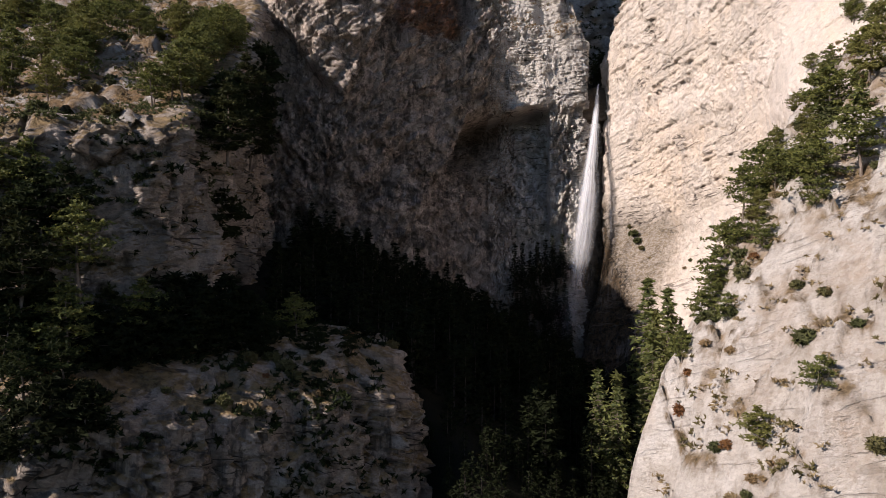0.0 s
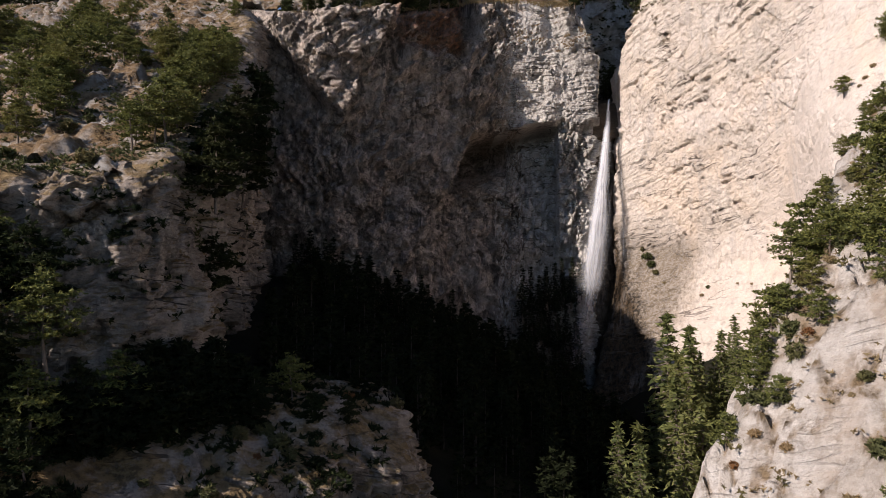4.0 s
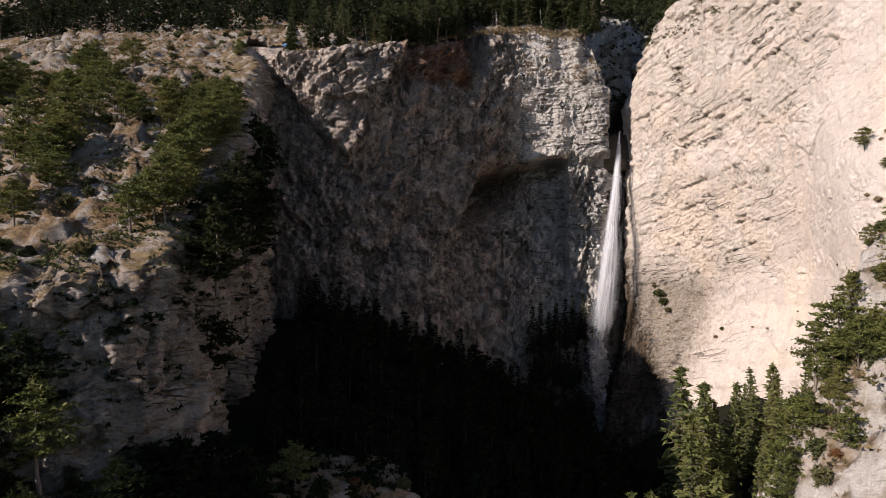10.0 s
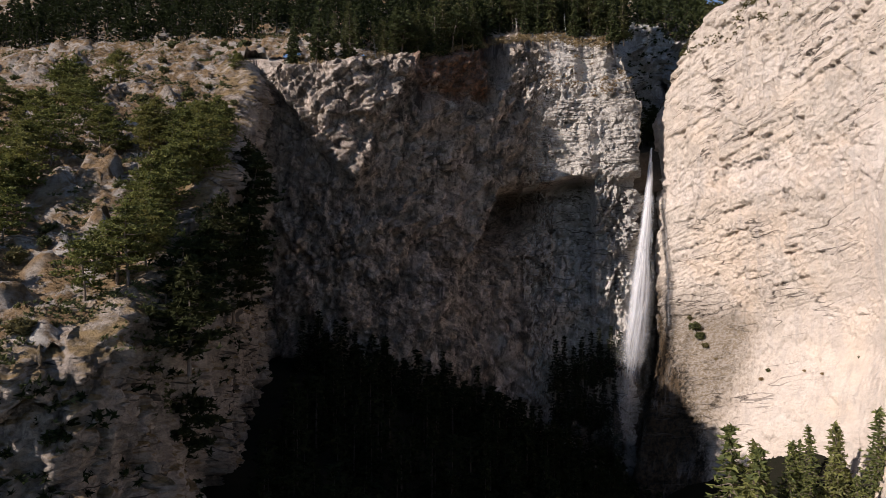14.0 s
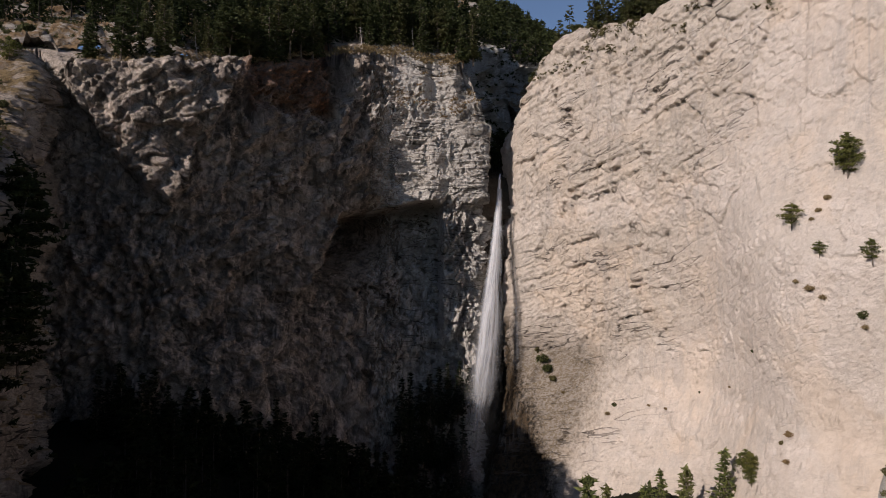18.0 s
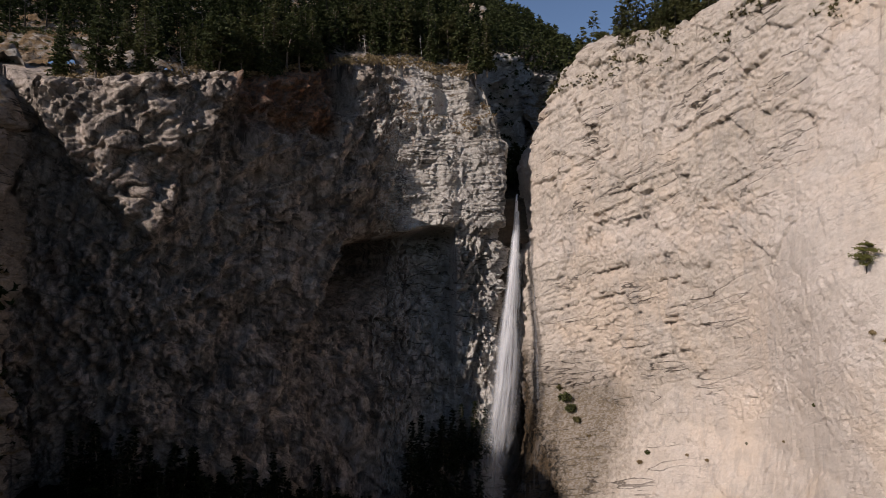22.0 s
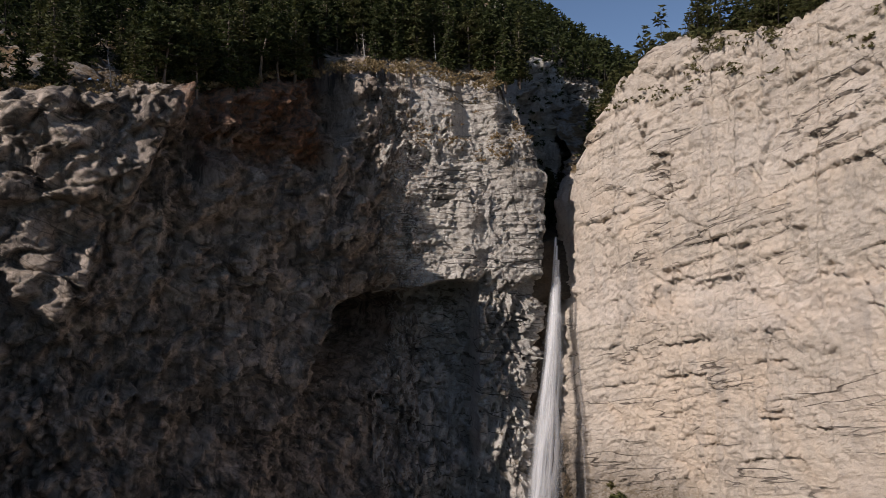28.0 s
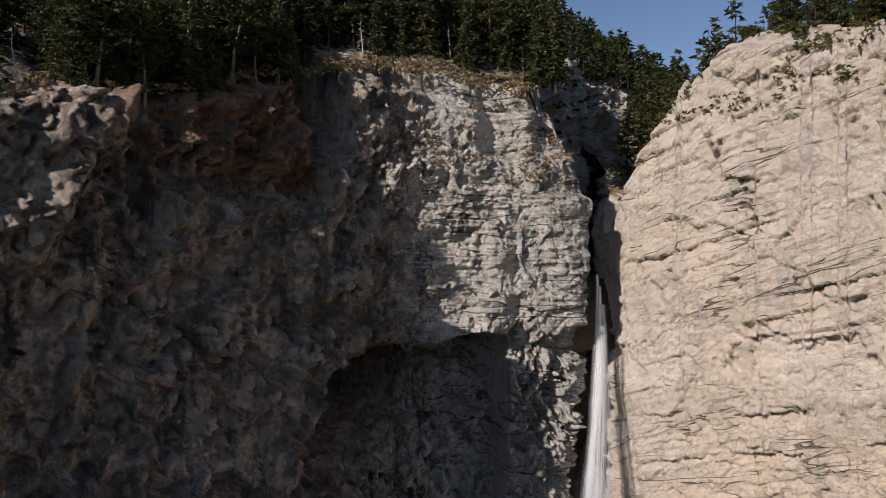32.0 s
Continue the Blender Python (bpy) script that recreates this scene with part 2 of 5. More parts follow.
        damp = n.calc("MULTIPLY", n.ramp(n.calc("ADD", y, n.calc("MULTIPLY", grain, 14.0)), 197, 207), n.ramp(n.calc("ADD", z, n.calc("MULTIPLY", grain, 16.0)), 14, 2))
        col = n.mix(n.calc("MULTIPLY", damp, 0.9), col, n.mix(n.ramp(small[1], 0.2, 0.8), (0.27, 0.23, 0.19), (0.16, 0.12, 0.075)))
        # near-black lower corner by the falls: wet rock, with its shade painted in
        wet = n.calc("ADD", n.calc("ADD", y, n.calc("MULTIPLY", grain, 9.0)), n.calc("MULTIPLY", n.calc("MAXIMUM", n.calc("SUBTRACT", -4.0, z), 0.0), 0.62))
        wet = n.calc("MULTIPLY", n.ramp(wet, 219.5, 223.5), n.ramp(n.calc("ADD", z, n.calc("MULTIPLY", grain, 8.0)), 16, 6))
        col = n.mix(wet, col, n.mix(n.ramp(grain, 0.42, 0.62), (0.075, 0.05, 0.028), (0.018, 0.016, 0.012)))
    # cracks coloured near black, so crevice darkness is painted in
    col = n.mix(n.calc("MULTIPLY", crack, lines), col, tuple(c * 0.30 for c in dark))
    streak = n.noise(1.0, n.scaled(0.5, 0.5, 0.03), detail=7, rough=0.62, warp=0.4)
    streak = n.calc("MULTIPLY", n.ramp(streak, 0.49, 0.62), n.ramp(n.noise(0.05, detail=3), 0.4, 0.58))
    col = n.mix(n.calc("MULTIPLY", streak, stains), col, stain)
    if drips:
        drip = n.noise(1.0, n.scaled(0.30, 0.30, 0.055), detail=6, rough=0.6, warp=0.5)
        col = n.mix(n.calc("MULTIPLY", n.ramp(drip, 0.55, 0.66), drips), col, light)
        # light and dark blotches put the shading of facets into the wall's colour
        shade_blot = n.noise(0.36, n.scaled(1.0, 1.0, 0.45, 0, 28, 0), 8.0, 0.66, 0.9)
        col = n.mix(n.calc("MULTIPLY", n.ramp(shade_blot, 0.50, 0.60), 0.85 * drips), col, dark)
        col = n.mix(n.calc("MULTIPLY", n.ramp(shade_blot, 0.46, 0.38), 0.6 * drips), col, light)
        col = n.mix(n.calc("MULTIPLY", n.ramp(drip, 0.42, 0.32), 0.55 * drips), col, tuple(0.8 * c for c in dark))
    if rusty:
        where = n.calc("MULTIPLY", n.calc("MULTIPLY", n.ramp(x, -15, -11), n.ramp(x, 9, 5)), n.ramp(n.calc("ADD", z, n.calc("ADD", n.calc("MULTIPLY", grain, 8.0), n.calc("MULTIPLY", patch, 5.0))), 64, 70))
        col = n.mix(n.calc("MULTIPLY", where, rusty), col, n.mix(n.ramp(grain, 0.42, 0.6), (0.34, 0.15, 0.075), (0.11, 0.066, 0.042)))
    if moss:
        up = n.calc("MULTIPLY", n.ramp(n.facing_up(), 0.35, 0.75), n.ramp(n.noise(0.3, detail=6, rough=0.65), 0.38, 0.55))
        col = n.mix(n.calc("MULTIPLY", up, moss), col, n.mix(n.ramp(grain, 0.4, 0.62), turf, tuple(0.45 * c for c in turf)))
    relief = n.calc("ADD", n.calc("MULTIPLY", large[0], 0.55 * blocks), n.calc("MULTIPLY", small[0], 0.24 * blocks))
    relief = n.calc("ADD", relief, n.calc("ADD", n.calc("MULTIPLY", grain, 0.55), n.calc("ADD", n.calc("MULTIPLY", fine, 0.22), n.calc("MULTIPLY", tiny[0], 0.10 * blocks))))
    relief = n.calc("ADD", relief, n.calc("MULTIPLY", lamina, 0.15 if calm else 0.5))
    relief = n.calc("SUBTRACT", relief, n.calc("MULTIPLY", crack, 0.8 * lines))
    return n.done(col, 0.92, n.bump(relief, 1.0, 0.95))


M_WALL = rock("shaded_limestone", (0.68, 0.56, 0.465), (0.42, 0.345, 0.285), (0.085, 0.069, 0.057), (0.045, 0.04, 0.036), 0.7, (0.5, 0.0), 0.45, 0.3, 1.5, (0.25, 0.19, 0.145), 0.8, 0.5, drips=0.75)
# lighter copy of the wall's limestone, brightened for the sunlight on the tower
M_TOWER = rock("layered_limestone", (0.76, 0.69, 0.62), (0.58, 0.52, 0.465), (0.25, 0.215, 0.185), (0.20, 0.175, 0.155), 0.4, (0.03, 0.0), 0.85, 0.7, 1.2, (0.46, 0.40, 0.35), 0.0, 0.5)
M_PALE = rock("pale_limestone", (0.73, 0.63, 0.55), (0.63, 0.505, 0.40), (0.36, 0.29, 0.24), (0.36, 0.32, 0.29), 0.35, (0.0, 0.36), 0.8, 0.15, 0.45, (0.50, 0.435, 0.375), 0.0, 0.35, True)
M_SPUR = rock("white_limestone", (0.66, 0.60, 0.54), (0.55, 0.48, 0.41), (0.33, 0.27, 0.21), (0.33, 0.26, 0.20), 0.3, (-0.3, 0.2), 0.25, 1.0, 1.2, (0.40, 0.29, 0.20), 0.0, 0.2, False, (0.24, 0.165, 0.09))
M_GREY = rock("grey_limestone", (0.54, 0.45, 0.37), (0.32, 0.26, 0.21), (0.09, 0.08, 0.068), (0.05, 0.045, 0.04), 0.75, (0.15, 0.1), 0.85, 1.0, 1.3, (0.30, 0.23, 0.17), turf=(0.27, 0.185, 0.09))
M_WET = rock("wet_rock", (0.16, 0.125, 0.09), (0.10, 0.07, 0.045), (0.035, 0.03, 0.022), (0.02, 0.02, 0.016), 0.8, (0.0, 0.0), 0.5, 0.0, 1.2, (0.14, 0.09, 0.04))
M_WET.node_tree.nodes["Principled BSDF"].inputs["Roughness"].default_value = 0.45


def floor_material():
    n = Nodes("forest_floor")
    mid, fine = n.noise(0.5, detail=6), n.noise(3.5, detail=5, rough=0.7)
    # earth tones near black, with the hollow's deep shade painted in
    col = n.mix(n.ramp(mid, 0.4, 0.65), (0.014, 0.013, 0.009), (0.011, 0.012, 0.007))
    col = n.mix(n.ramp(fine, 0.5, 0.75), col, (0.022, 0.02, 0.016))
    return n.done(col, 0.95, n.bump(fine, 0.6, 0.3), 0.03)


def leaf_material(name, light, dark, dry, gloss=0.25):
    n = Nodes(name)
    island = n.tree.nodes.new("ShaderNodeNewGeometry").outputs["Random Per Island"]
    tree = n.tree.nodes.new("ShaderNodeObjectInfo").outputs["Random"]
    col = n.mix(island, dark, light)
    col = n.mix(n.calc("MULTIPLY", n.ramp(n.noise(0.9, detail=2), 0.5, 0.75), 0.6), col, dark)
    col = n.mix(n.calc("MULTIPLY", n.ramp(tree, 0.45, 1.0), 0.45), col, dry)
    n.done(col, 0.75, None, gloss)
    through_leaf = n.tree.nodes.new("ShaderNodeBsdfTranslucent")
    n.put(through_leaf.inputs[0], col)
    both = n.tree.nodes.new("ShaderNodeMixShader")
    both.inputs[0].default_value = 0.3
    n.tree.links.new(n.bsdf.outputs[0], both.inputs[1])
    n.tree.links.new(through_leaf.outputs[0], both.inputs[2])
    n.tree.links.new(both.outputs[0], n.tree.nodes["Material Output"].inputs[0])
    return n.mat


M_HILL = rock("dry_hillside", (0.50, 0.455, 0.40), (0.38, 0.335, 0.29), (0.19, 0.165, 0.14), (0.12, 0.10, 0.085), 0.4, (0.2, 0.1), 0.7, 1.0, 1.2, (0.30, 0.22, 0.15), 0.0, 0.4, False, (0.25, 0.16, 0.08))
M_FLOOR = floor_material()
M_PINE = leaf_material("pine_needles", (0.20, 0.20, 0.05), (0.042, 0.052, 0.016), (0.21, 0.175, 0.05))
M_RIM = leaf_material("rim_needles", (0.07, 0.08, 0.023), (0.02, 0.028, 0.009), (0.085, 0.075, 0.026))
# near-black copy of the needles: the hollow's shade is put into the colour
M_SHADE = leaf_material("shade_tinted_needles", (0.022, 0.027, 0.011), (0.008, 0.010, 0.005), (0.02, 0.022, 0.010), 0.04)
# dimmed copy of the needles, with the shade between trees painted in
M_DIM = leaf_material("shade_dimmed_needles", (0.034, 0.042, 0.014), (0.012, 0.017, 0.007), (0.045, 0.042, 0.016), 0.08)
M_FIR = leaf_material("fir_needles", (0.17, 0.18, 0.05), (0.05, 0.064, 0.022), (0.18, 0.17, 0.055))
M_SHRUB = leaf_material("shrub_leaves", (0.12, 0.125, 0.045), (0.045, 0.05, 0.018), (0.20, 0.14, 0.06))
M_DRY = leaf_material("dry_grass", (0.34, 0.25, 0.13), (0.20, 0.15, 0.08), (0.26, 0.15, 0.07))
M_RED = leaf_material("autumn_leaves", (0.24, 0.10, 0.035), (0.12, 0.055, 0.025), (0.28, 0.15, 0.05))


def bark_material(name, a, b):
    n = Nodes(name)
    g = n.noise(1.0, n.scaled(6, 6, 1.2), detail=5)
    return n.done(n.mix(n.ramp(g, 0.35, 0.65), a, b), 0.9, n.bump(g, 0.6, 0.05))


M_BARK = bark_material("pine_bark", (0.10, 0.075, 0.055), (0.20, 0.16, 0.13))
M_DEAD = bark_material("bleached_wood", (0.42, 0.39, 0.36), (0.28, 0.25, 0.23))
# bark darkened to carry the shade under the trees
M_SHADE_BARK = bark_material("shade_tinted_bark", (0.035, 0.028, 0.022), (0.06, 0.05, 0.042))


# ---- terrain ----
def hill(x, y):
    """The hillside above the cliffs: it climbs away from the camera."""
    z = 2.5 + 0.56 * (y - 80)
    z = z - 0.02 * np.clip(-60 - x, 0, 300) + 4.0 * fbm(at(x, y, 0 * x, 0.022, 0.022, 1, 3.0), 3)
    z = z + 1.6 * np.maximum(0, fbm(at(x, y, 0 * x, 0.12, 0.12, 1, 9.0), 4)) ** 1.0
    z = z - 9 * np.exp(-((x - 72) / 20) ** 2 - ((y - 268) / 22) ** 2)
    z = z - 0.5 * np.clip(x - 72, 0, 60) * sm(y, 248, 264)
    # beyond the gorge the ridge comes down to the right
    far = 137 + 0.40 * (y - 330) - 0.42 * np.clip(x - 80, 0, 400) + 0.6 * np.clip(70 - x, 0, 500) + 0.9 * np.clip(112 - x, 0, 42)
    return np.minimum(z, np.maximum(far, 60 + 5 * fbm(at(x, y, 0 * x, 0.03, 0.03, 1, 1.0), 3)))


def block(x, y):
    """The top of the block beside the gorge."""
    z = 80.3 + 0.16 * np.clip(x - 70, 0, 200) + 3.0 * np.exp(-((y - 198) / 6) ** 2) - 0.55 * np.clip(y - 200, 0, 8)
    z = z - 1.55 * np.clip(y - 208, 0, 12) + 0.75 * np.clip(y - 220, 0, 40)
    v, e = cells(at(x, y, 0 * x, 0.2, 0.2, 0.2, 8.8))
    return z + 1.5 * fbm(at(x, y, 0 * x, 0.05, 0.05, 1, 5.0), 4) + 2.6 * (v - 0.5)


def hollow(x, y):
    """The wooded floor below the cliffs."""
    z = -12 - 0.55 * (x + 34)
    z = np.clip(z, -56, -10) - 0.12 * np.clip(190 - y, 0, 150)
    z = z + 0.95 * np.clip(x - 50, 0, 60) * sm(y, 120, 150)
    z = z - 0.15 * np.clip(60 - y, 0, 300) - 34 * sm(-x, -8, 10) * sm(-y, -112, -92)
    return np.maximum(z, -100) + 2.0 * fbm(at(x, y, 0 * x, 0.04, 0.04, 1, 2.0), 4)


def bench(x, y):
    """The stepped bench below the shoulder."""
    z = -27.5 - 0.17 * np.clip(x + 42, 0, 60) - 0.12 * np.clip(x + 42, -60, 0) + 0.35 * np.clip(y - 70 - 0.55 * (x + 42), -8, 14)
    return z + 1.3 * fbm(at(x, y, 0 * x, 0.09, 0.09, 1, 6.0), 4)


def smooth_line(points, step):
    """A plan line with rounded corners, at even steps."""
    p = np.array(points, float)
    for _ in range(2):
        q = np.empty((2 * len(p), 2))
        q[0], q[-1] = p[0], p[-1]
        q[1:-1:2] = 0.75 * p[:-1] + 0.25 * p[1:]
        q[2::2] = 0.25 * p[:-1] + 0.75 * p[1:]
        p = q
    s = np.r_[0, np.cumsum(np.hypot(*np.diff(p, axis=0).T))]
    u = np.arange(0, s[-1], step)
    return np.stack([np.interp(u, s, p[:, 0]), np.interp(u, s, p[:, 1])], -1)


def strata(x, y, z, tilt_x, tilt_y, thick, seed):
    """Ledges of layered rock: a step profile along the tilted height."""
    h = z + tilt_x * x + tilt_y * y + 1.2 * fbm(at(x, y, z, 0.05, 0.05, 0.05, seed), 3)
    n = perlin(at(x, y, h, 0.03, 0.03, 1.0 / thick, seed + 4))
    n2 = perlin(at(x, y, h, 0.10, 0.10, 2.7 / thick, seed + 9))
    return np.tanh(4 * n) * 0.6 + np.tanh(5 * n2) * 0.3


def cliff(name, plan, low, top, shape, material, step=0.45, cap=9.0, cap_step=1.0, label="", fine=-30.0):
    """A cliff: a plan line swept from low up to the terrain, pushed in and out by shape(x, y, z, u), and folded back over the top."""
    line = smooth_line(plan, step)
    t = np.gradient(line, axis=0)
    t /= np.linalg.norm(t, axis=1)[:, None]
    for _ in range(6):
        t[1:-1] = (t[:-2] + t[1:-1] * 2 + t[2:]) / 4
    normal = np.stack([t[:, 1], -t[:, 0]], -1)
    rim = top(line[:, 0], line[:, 1])
    start = (fine - low) / (np.max(rim) - low)
    f = np.concatenate([np.linspace(0, start, max(2, int((fine - low) / (step * 2.6))), endpoint=False), np.linspace(start, 1, int((np.max(rim) - fine) / step))])[None, :]
    rows = f.shape[1]
    x = np.repeat(line[:, :1], rows, 1)
    y = np.repeat(line[:, 1:], rows, 1)
    z = low + (rim[:, None] - low) * f
    u = np.repeat(np.arange(len(line))[:, None] * step, rows, 1)
    push = shape(x, y, z, u)
    push = push - 1.8 * sm(z, rim[:, None] - 2.2, rim[:, None]) ** 2
    g = np.stack([x + normal[:, :1] * push, y + normal[:, 1:] * push, z], -1)
    backs = np.arange(cap_step * 0.5, cap + 0.01, cap_step)
    bx = g[:, -1:, 0] - normal[:, :1] * backs
    by = g[:, -1:, 1] - normal[:, 1:] * backs
    bz = top(bx, by) + 0.25 - 0.6 * sm(backs, cap - 2, cap)[None, :]
    blend = sm(backs, 0, min(4, cap))[None, :]
    bz = (rim[:, None] + 0.2) * (1 - blend) + bz * blend
    g = np.concatenate([g, np.stack([bx, by, bz], -1)], 1)
    ob = sheet(name, g, None, material, False)
    return tagged(ob, label, "cliff", "", "structure")


def ledge(u, z, u0, z0, u1, z1, proud, deep):
    """A bed that overhangs an open crack, between two places of a face."""
    u = u[:, :1]
    along = (u - u0) / (u1 - u0)
    k = np.clip(along, 0, 1)
    line = z0 + (z1 - z0) * along + 0.55 * perlin(np.stack([u * 0.45, u * 0 + z0, u * 0 + u0], -1)) + 0.22 * perlin(np.stack([u * 1.7, u * 0 + u0, u * 0 + z0], -1))
    dz = z - line
    over = proud * np.exp(-np.clip(dz, 0, 30) / 1.6) * (dz >= 0) - deep * np.exp(np.clip(dz, -30, 0) / 0.7) * (dz < 0)
    gaps = sm(perlin(np.stack([u * 0.5, u * 0 + z0 * 3, u * 0 + u0], -1)), -0.55, -0.2)
    return over * np.sin(np.pi * np.clip(k, 0, 1)) ** 0.5 * (along > 0) * (along < 1) * gaps


def rough(x, y, z, seed, blocks=1.0, vertical=0.45, swell=1.0):
    """The general roughness of a rock face: swells, and tilted broken blocks at four sizes with open joints."""
    base = swell * (1.4 * fbm(at(x, y, z, 0.045, 0.045, 0.045 * vertical * 1.6, seed), 3) + 0.5 * fbm(at(x, y, z, 0.16, 0.16, 0.16 * vertical, seed + 3), 3, 0.5))
    bent = perlin(at(x, y, z, 0.25, 0.25, 0.2, seed))[..., None] * 0.3
    bent = bent + perlin(at(x, y, z, 0.9, 0.9, 0.8, seed + 1))[..., None] * 0.12
    v0, e0, t0 = facets(at(x, y, z, 0.12, 0.12, 0.09 * (0.6 + vertical), seed + 2) + bent)
    v1, e1, t1 = facets(at(x, y, z, 0.30, 0.30, 0.24, seed + 5) + bent * 1.3)
    v2, e2, t2 = facets(at(x, y, z, 0.75, 0.75, 0.62, seed + 6) + bent)
    v3, e3, t3 = facets(at(x, y, z, 1.7, 1.7, 1.5, seed + 7) + bent)
    fine = 0.10 * fbm(at(x, y, z, 1.3, 1.3, 1.3, seed + 8), 3)
    broken = 1.8 * (v0 - 0.5) + 3.2 * t0 - 0.9 * (1 - sm(e0, 0, 0.06)) * (v0 > 0.4)
    broken = broken + 0.8 * (v1 - 0.5) + 1.5 * t1 - 0.5 * (1 - sm(e1, 0, 0.10)) * (v1 > 0.45)
    small = 0.36 * (v2 - 0.5) + 0.75 * t2 - 0.25 * (1 - sm(e2, 0, 0.12)) * (v2 > 0.5) + 0.16 * (v3 - 0.5) + 0.30 * t3
    return base + blocks * broken + max(blocks, 0.95) * small + fine


# ---- the left canyon side and its shoulder ----
def shape_left(x, y, z, u):
    d = rough(x, y, z, 21.0, 1.0, 0.4)
    d = d + 3.4 * fbm(at(x, y, z, 0.10, 0.10, 0.022, 4.0), 3) * sm(y, 92, 105)
    d = d + 2.5 * sm(-z, -2, 22) * (1 - sm(y, 90, 110))
    return d


LEFT = [(-150, 60), (-95, 66), (-70, 72), (-54, 78), (-45, 80.5), (-38.5, 85), (-36.5, 92), (-38, 104), (-40, 117), (-39, 128),
        (-42, 139), (-46, 151), (-48, 164), (-49, 175), (-52, 184), (-60, 194)]
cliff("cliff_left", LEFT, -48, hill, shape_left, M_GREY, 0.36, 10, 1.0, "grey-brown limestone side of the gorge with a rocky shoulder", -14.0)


# ---- the amphitheatre wall with its wedge, overhang, cave and layered tower ----
def shape_main(x, y, z, u):
    d = rough(x, y, z, 5.0, 0.85, 0.8) * (1 - 0.62 * sm(x, 20, 26) * sm(z, 36, 41))
    diag = fbm(at(x + 0.9 * z, y, z - 0.9 * x, 0.10, 0.05, 0.035, 7.0), 4)
    ribs = fbm(at(x - 0.7 * z, y, z + 0.7 * x, 0.20, 0.06, 0.05, 17.0), 4, 0.55, True)
    d = d + (1.0 * ribs + 1.3 * diag) * (1 - sm(x, 16, 24) * sm(z, 33, 38))
    # the hanging wedge
    inside = np.minimum((x + 29 + (z - 32) * 0.75) * 0.8, (-29 + (z - 32) * 0.42 - x) * 0.9)
    wedge = sm(inside, -0.5, 2.5)
    d = d + 4.6 * wedge
    d = d - 3.0 * sm(-inside, -1, 1) * sm(inside, -9, -2) * sm(-x, 30, 38) * sm(z, 25, 34)
    # the overhang and the hollow below it
    arch = np.interp(x, [-12, 1, 9.4, 18.6, 30, 39], [-4, 18, 31, 36, 38.6, 39.4]) + 1.0 * perlin(at(x, y, z, 0.15, 0.1, 0.1, 2.0))
    under = sm(arch - z, 0, 1.8 + 7.0 * (1 - sm(x, 2, 16))) * sm(x, -12, 10) * (1 - sm(x, 37.4, 38.6))
    d = d - 12.0 * under * (1 - 0.6 * sm(-z, -24, 14))
    d = d - 3.0 * sm(39.0 + 2.2 * fbm(at(x, y, 0 * z, 0.22, 0.2, 1, 6.6), 3) - z, 0, 1.6) * sm(x, 37.4, 38.6)
    hole = 1.6 * fbm(at(x, y, z, 0.16, 0.1, 0.16, 44.0), 3)
    d = d - 6.0 * sm(arch - z, 0, 1.2) * (1 - sm(arch - z, 3, 9)) * sm(x, 5, 11) * (1 - sm(x, 35.0, 37.2))
    d = d - 20.0 * np.exp(-np.abs((x - 15.5 + hole) / 6.5) ** 3 - np.abs((z - 27.5 - hole - 0.5 * (x - 15.5)) / 7.5) ** 3)
    d = d - 5.0 * sm(x, 20, 33) * (1 - sm(x, 40, 46)) * (1 - sm(z + 1.5 * perlin(at(x, y, 0 * z, 0.3, 0.3, 1, 5.5)), -7, 1))
    # lower blocks that hang before the hollow
    d = d + 2.5 * sm(-z, -14, 8) * (1 - sm(x, 12, 26)) * sm(x, -40, -20)
    # slanting pits
    pit = perlin(at(x + 0.6 * z, y, z - 0.6 * x, 0.42, 0.25, 0.15, 61.0)) + 0.5 * perlin(at(x - 0.5 * z, y, z, 0.8, 0.5, 0.45, 63.0))
    d = d - 2.0 * sm(pit, 0.12, 0.42) * (1 - sm(x, 14, 22) * sm(z, 33, 38)) * (1 - 0.75 * sm(-x, 12, 20) * sm(z, 28, 40))
    # deep slanting creases
    for n_crease, (lean, seed) in enumerate(((0.8, 3.0), (-0.55, 9.0), (0.2, 15.0))):
        c = perlin(at(x + lean * z, y, z - lean * x, 0.13, 0.06, 0.035, seed)) + 0.35 * perlin(at(x, y, z, 0.4, 0.3, 0.3, seed + 2))
        d = d - (1.9 - 0.4 * n_crease) * (1 - sm(np.abs(c), 0.0, 0.06)) * sm(perlin(at(x, y, z, 0.06, 0.06, 0.06, seed + 7)), -0.25, 0.2) * (1 - 0.85 * sm(x, 16, 24) * sm(z, 33, 38))
    # flutes worn by seeping water
    flute = fbm(at(x, y, z, 0.21, 0.15, 0.05, 27.0), 3, 0.55, True)
    d = d + 1.5 * flute * sm(x, -30, -18) * (1 - sm(x, 10, 20)) * sm(z, 14, 30)
    # the proud pale block, a crevice, the recessed rusty rock and the dark gully beside the tower
    edge = x + 1.2 * perlin(at(x, y, z, 0.0, 0.0, 0.22, 8.0))
    d = d + 1.0 * sm(edge, -34, -27) * (1 - sm(edge, -15.6, -14.6)) * sm(z, 50, 58)
    d = d - 4.5 * sm(edge, -15.2, -14.2) * (1 - sm(edge, -13.2, -11.5)) * sm(z, 50, 58)
    rust = sm(x, -13, -11) * (1 - sm(x, 6, 9))
    d = d - 3.4 * rust * sm(z, 57, 60) + 2.4 * rust * sm(z + 2.5 * perlin(at(x, y, 0 * z, 0.16, 0, 1, 4.0)), 62, 63) * (1 - sm(z, 65, 67))
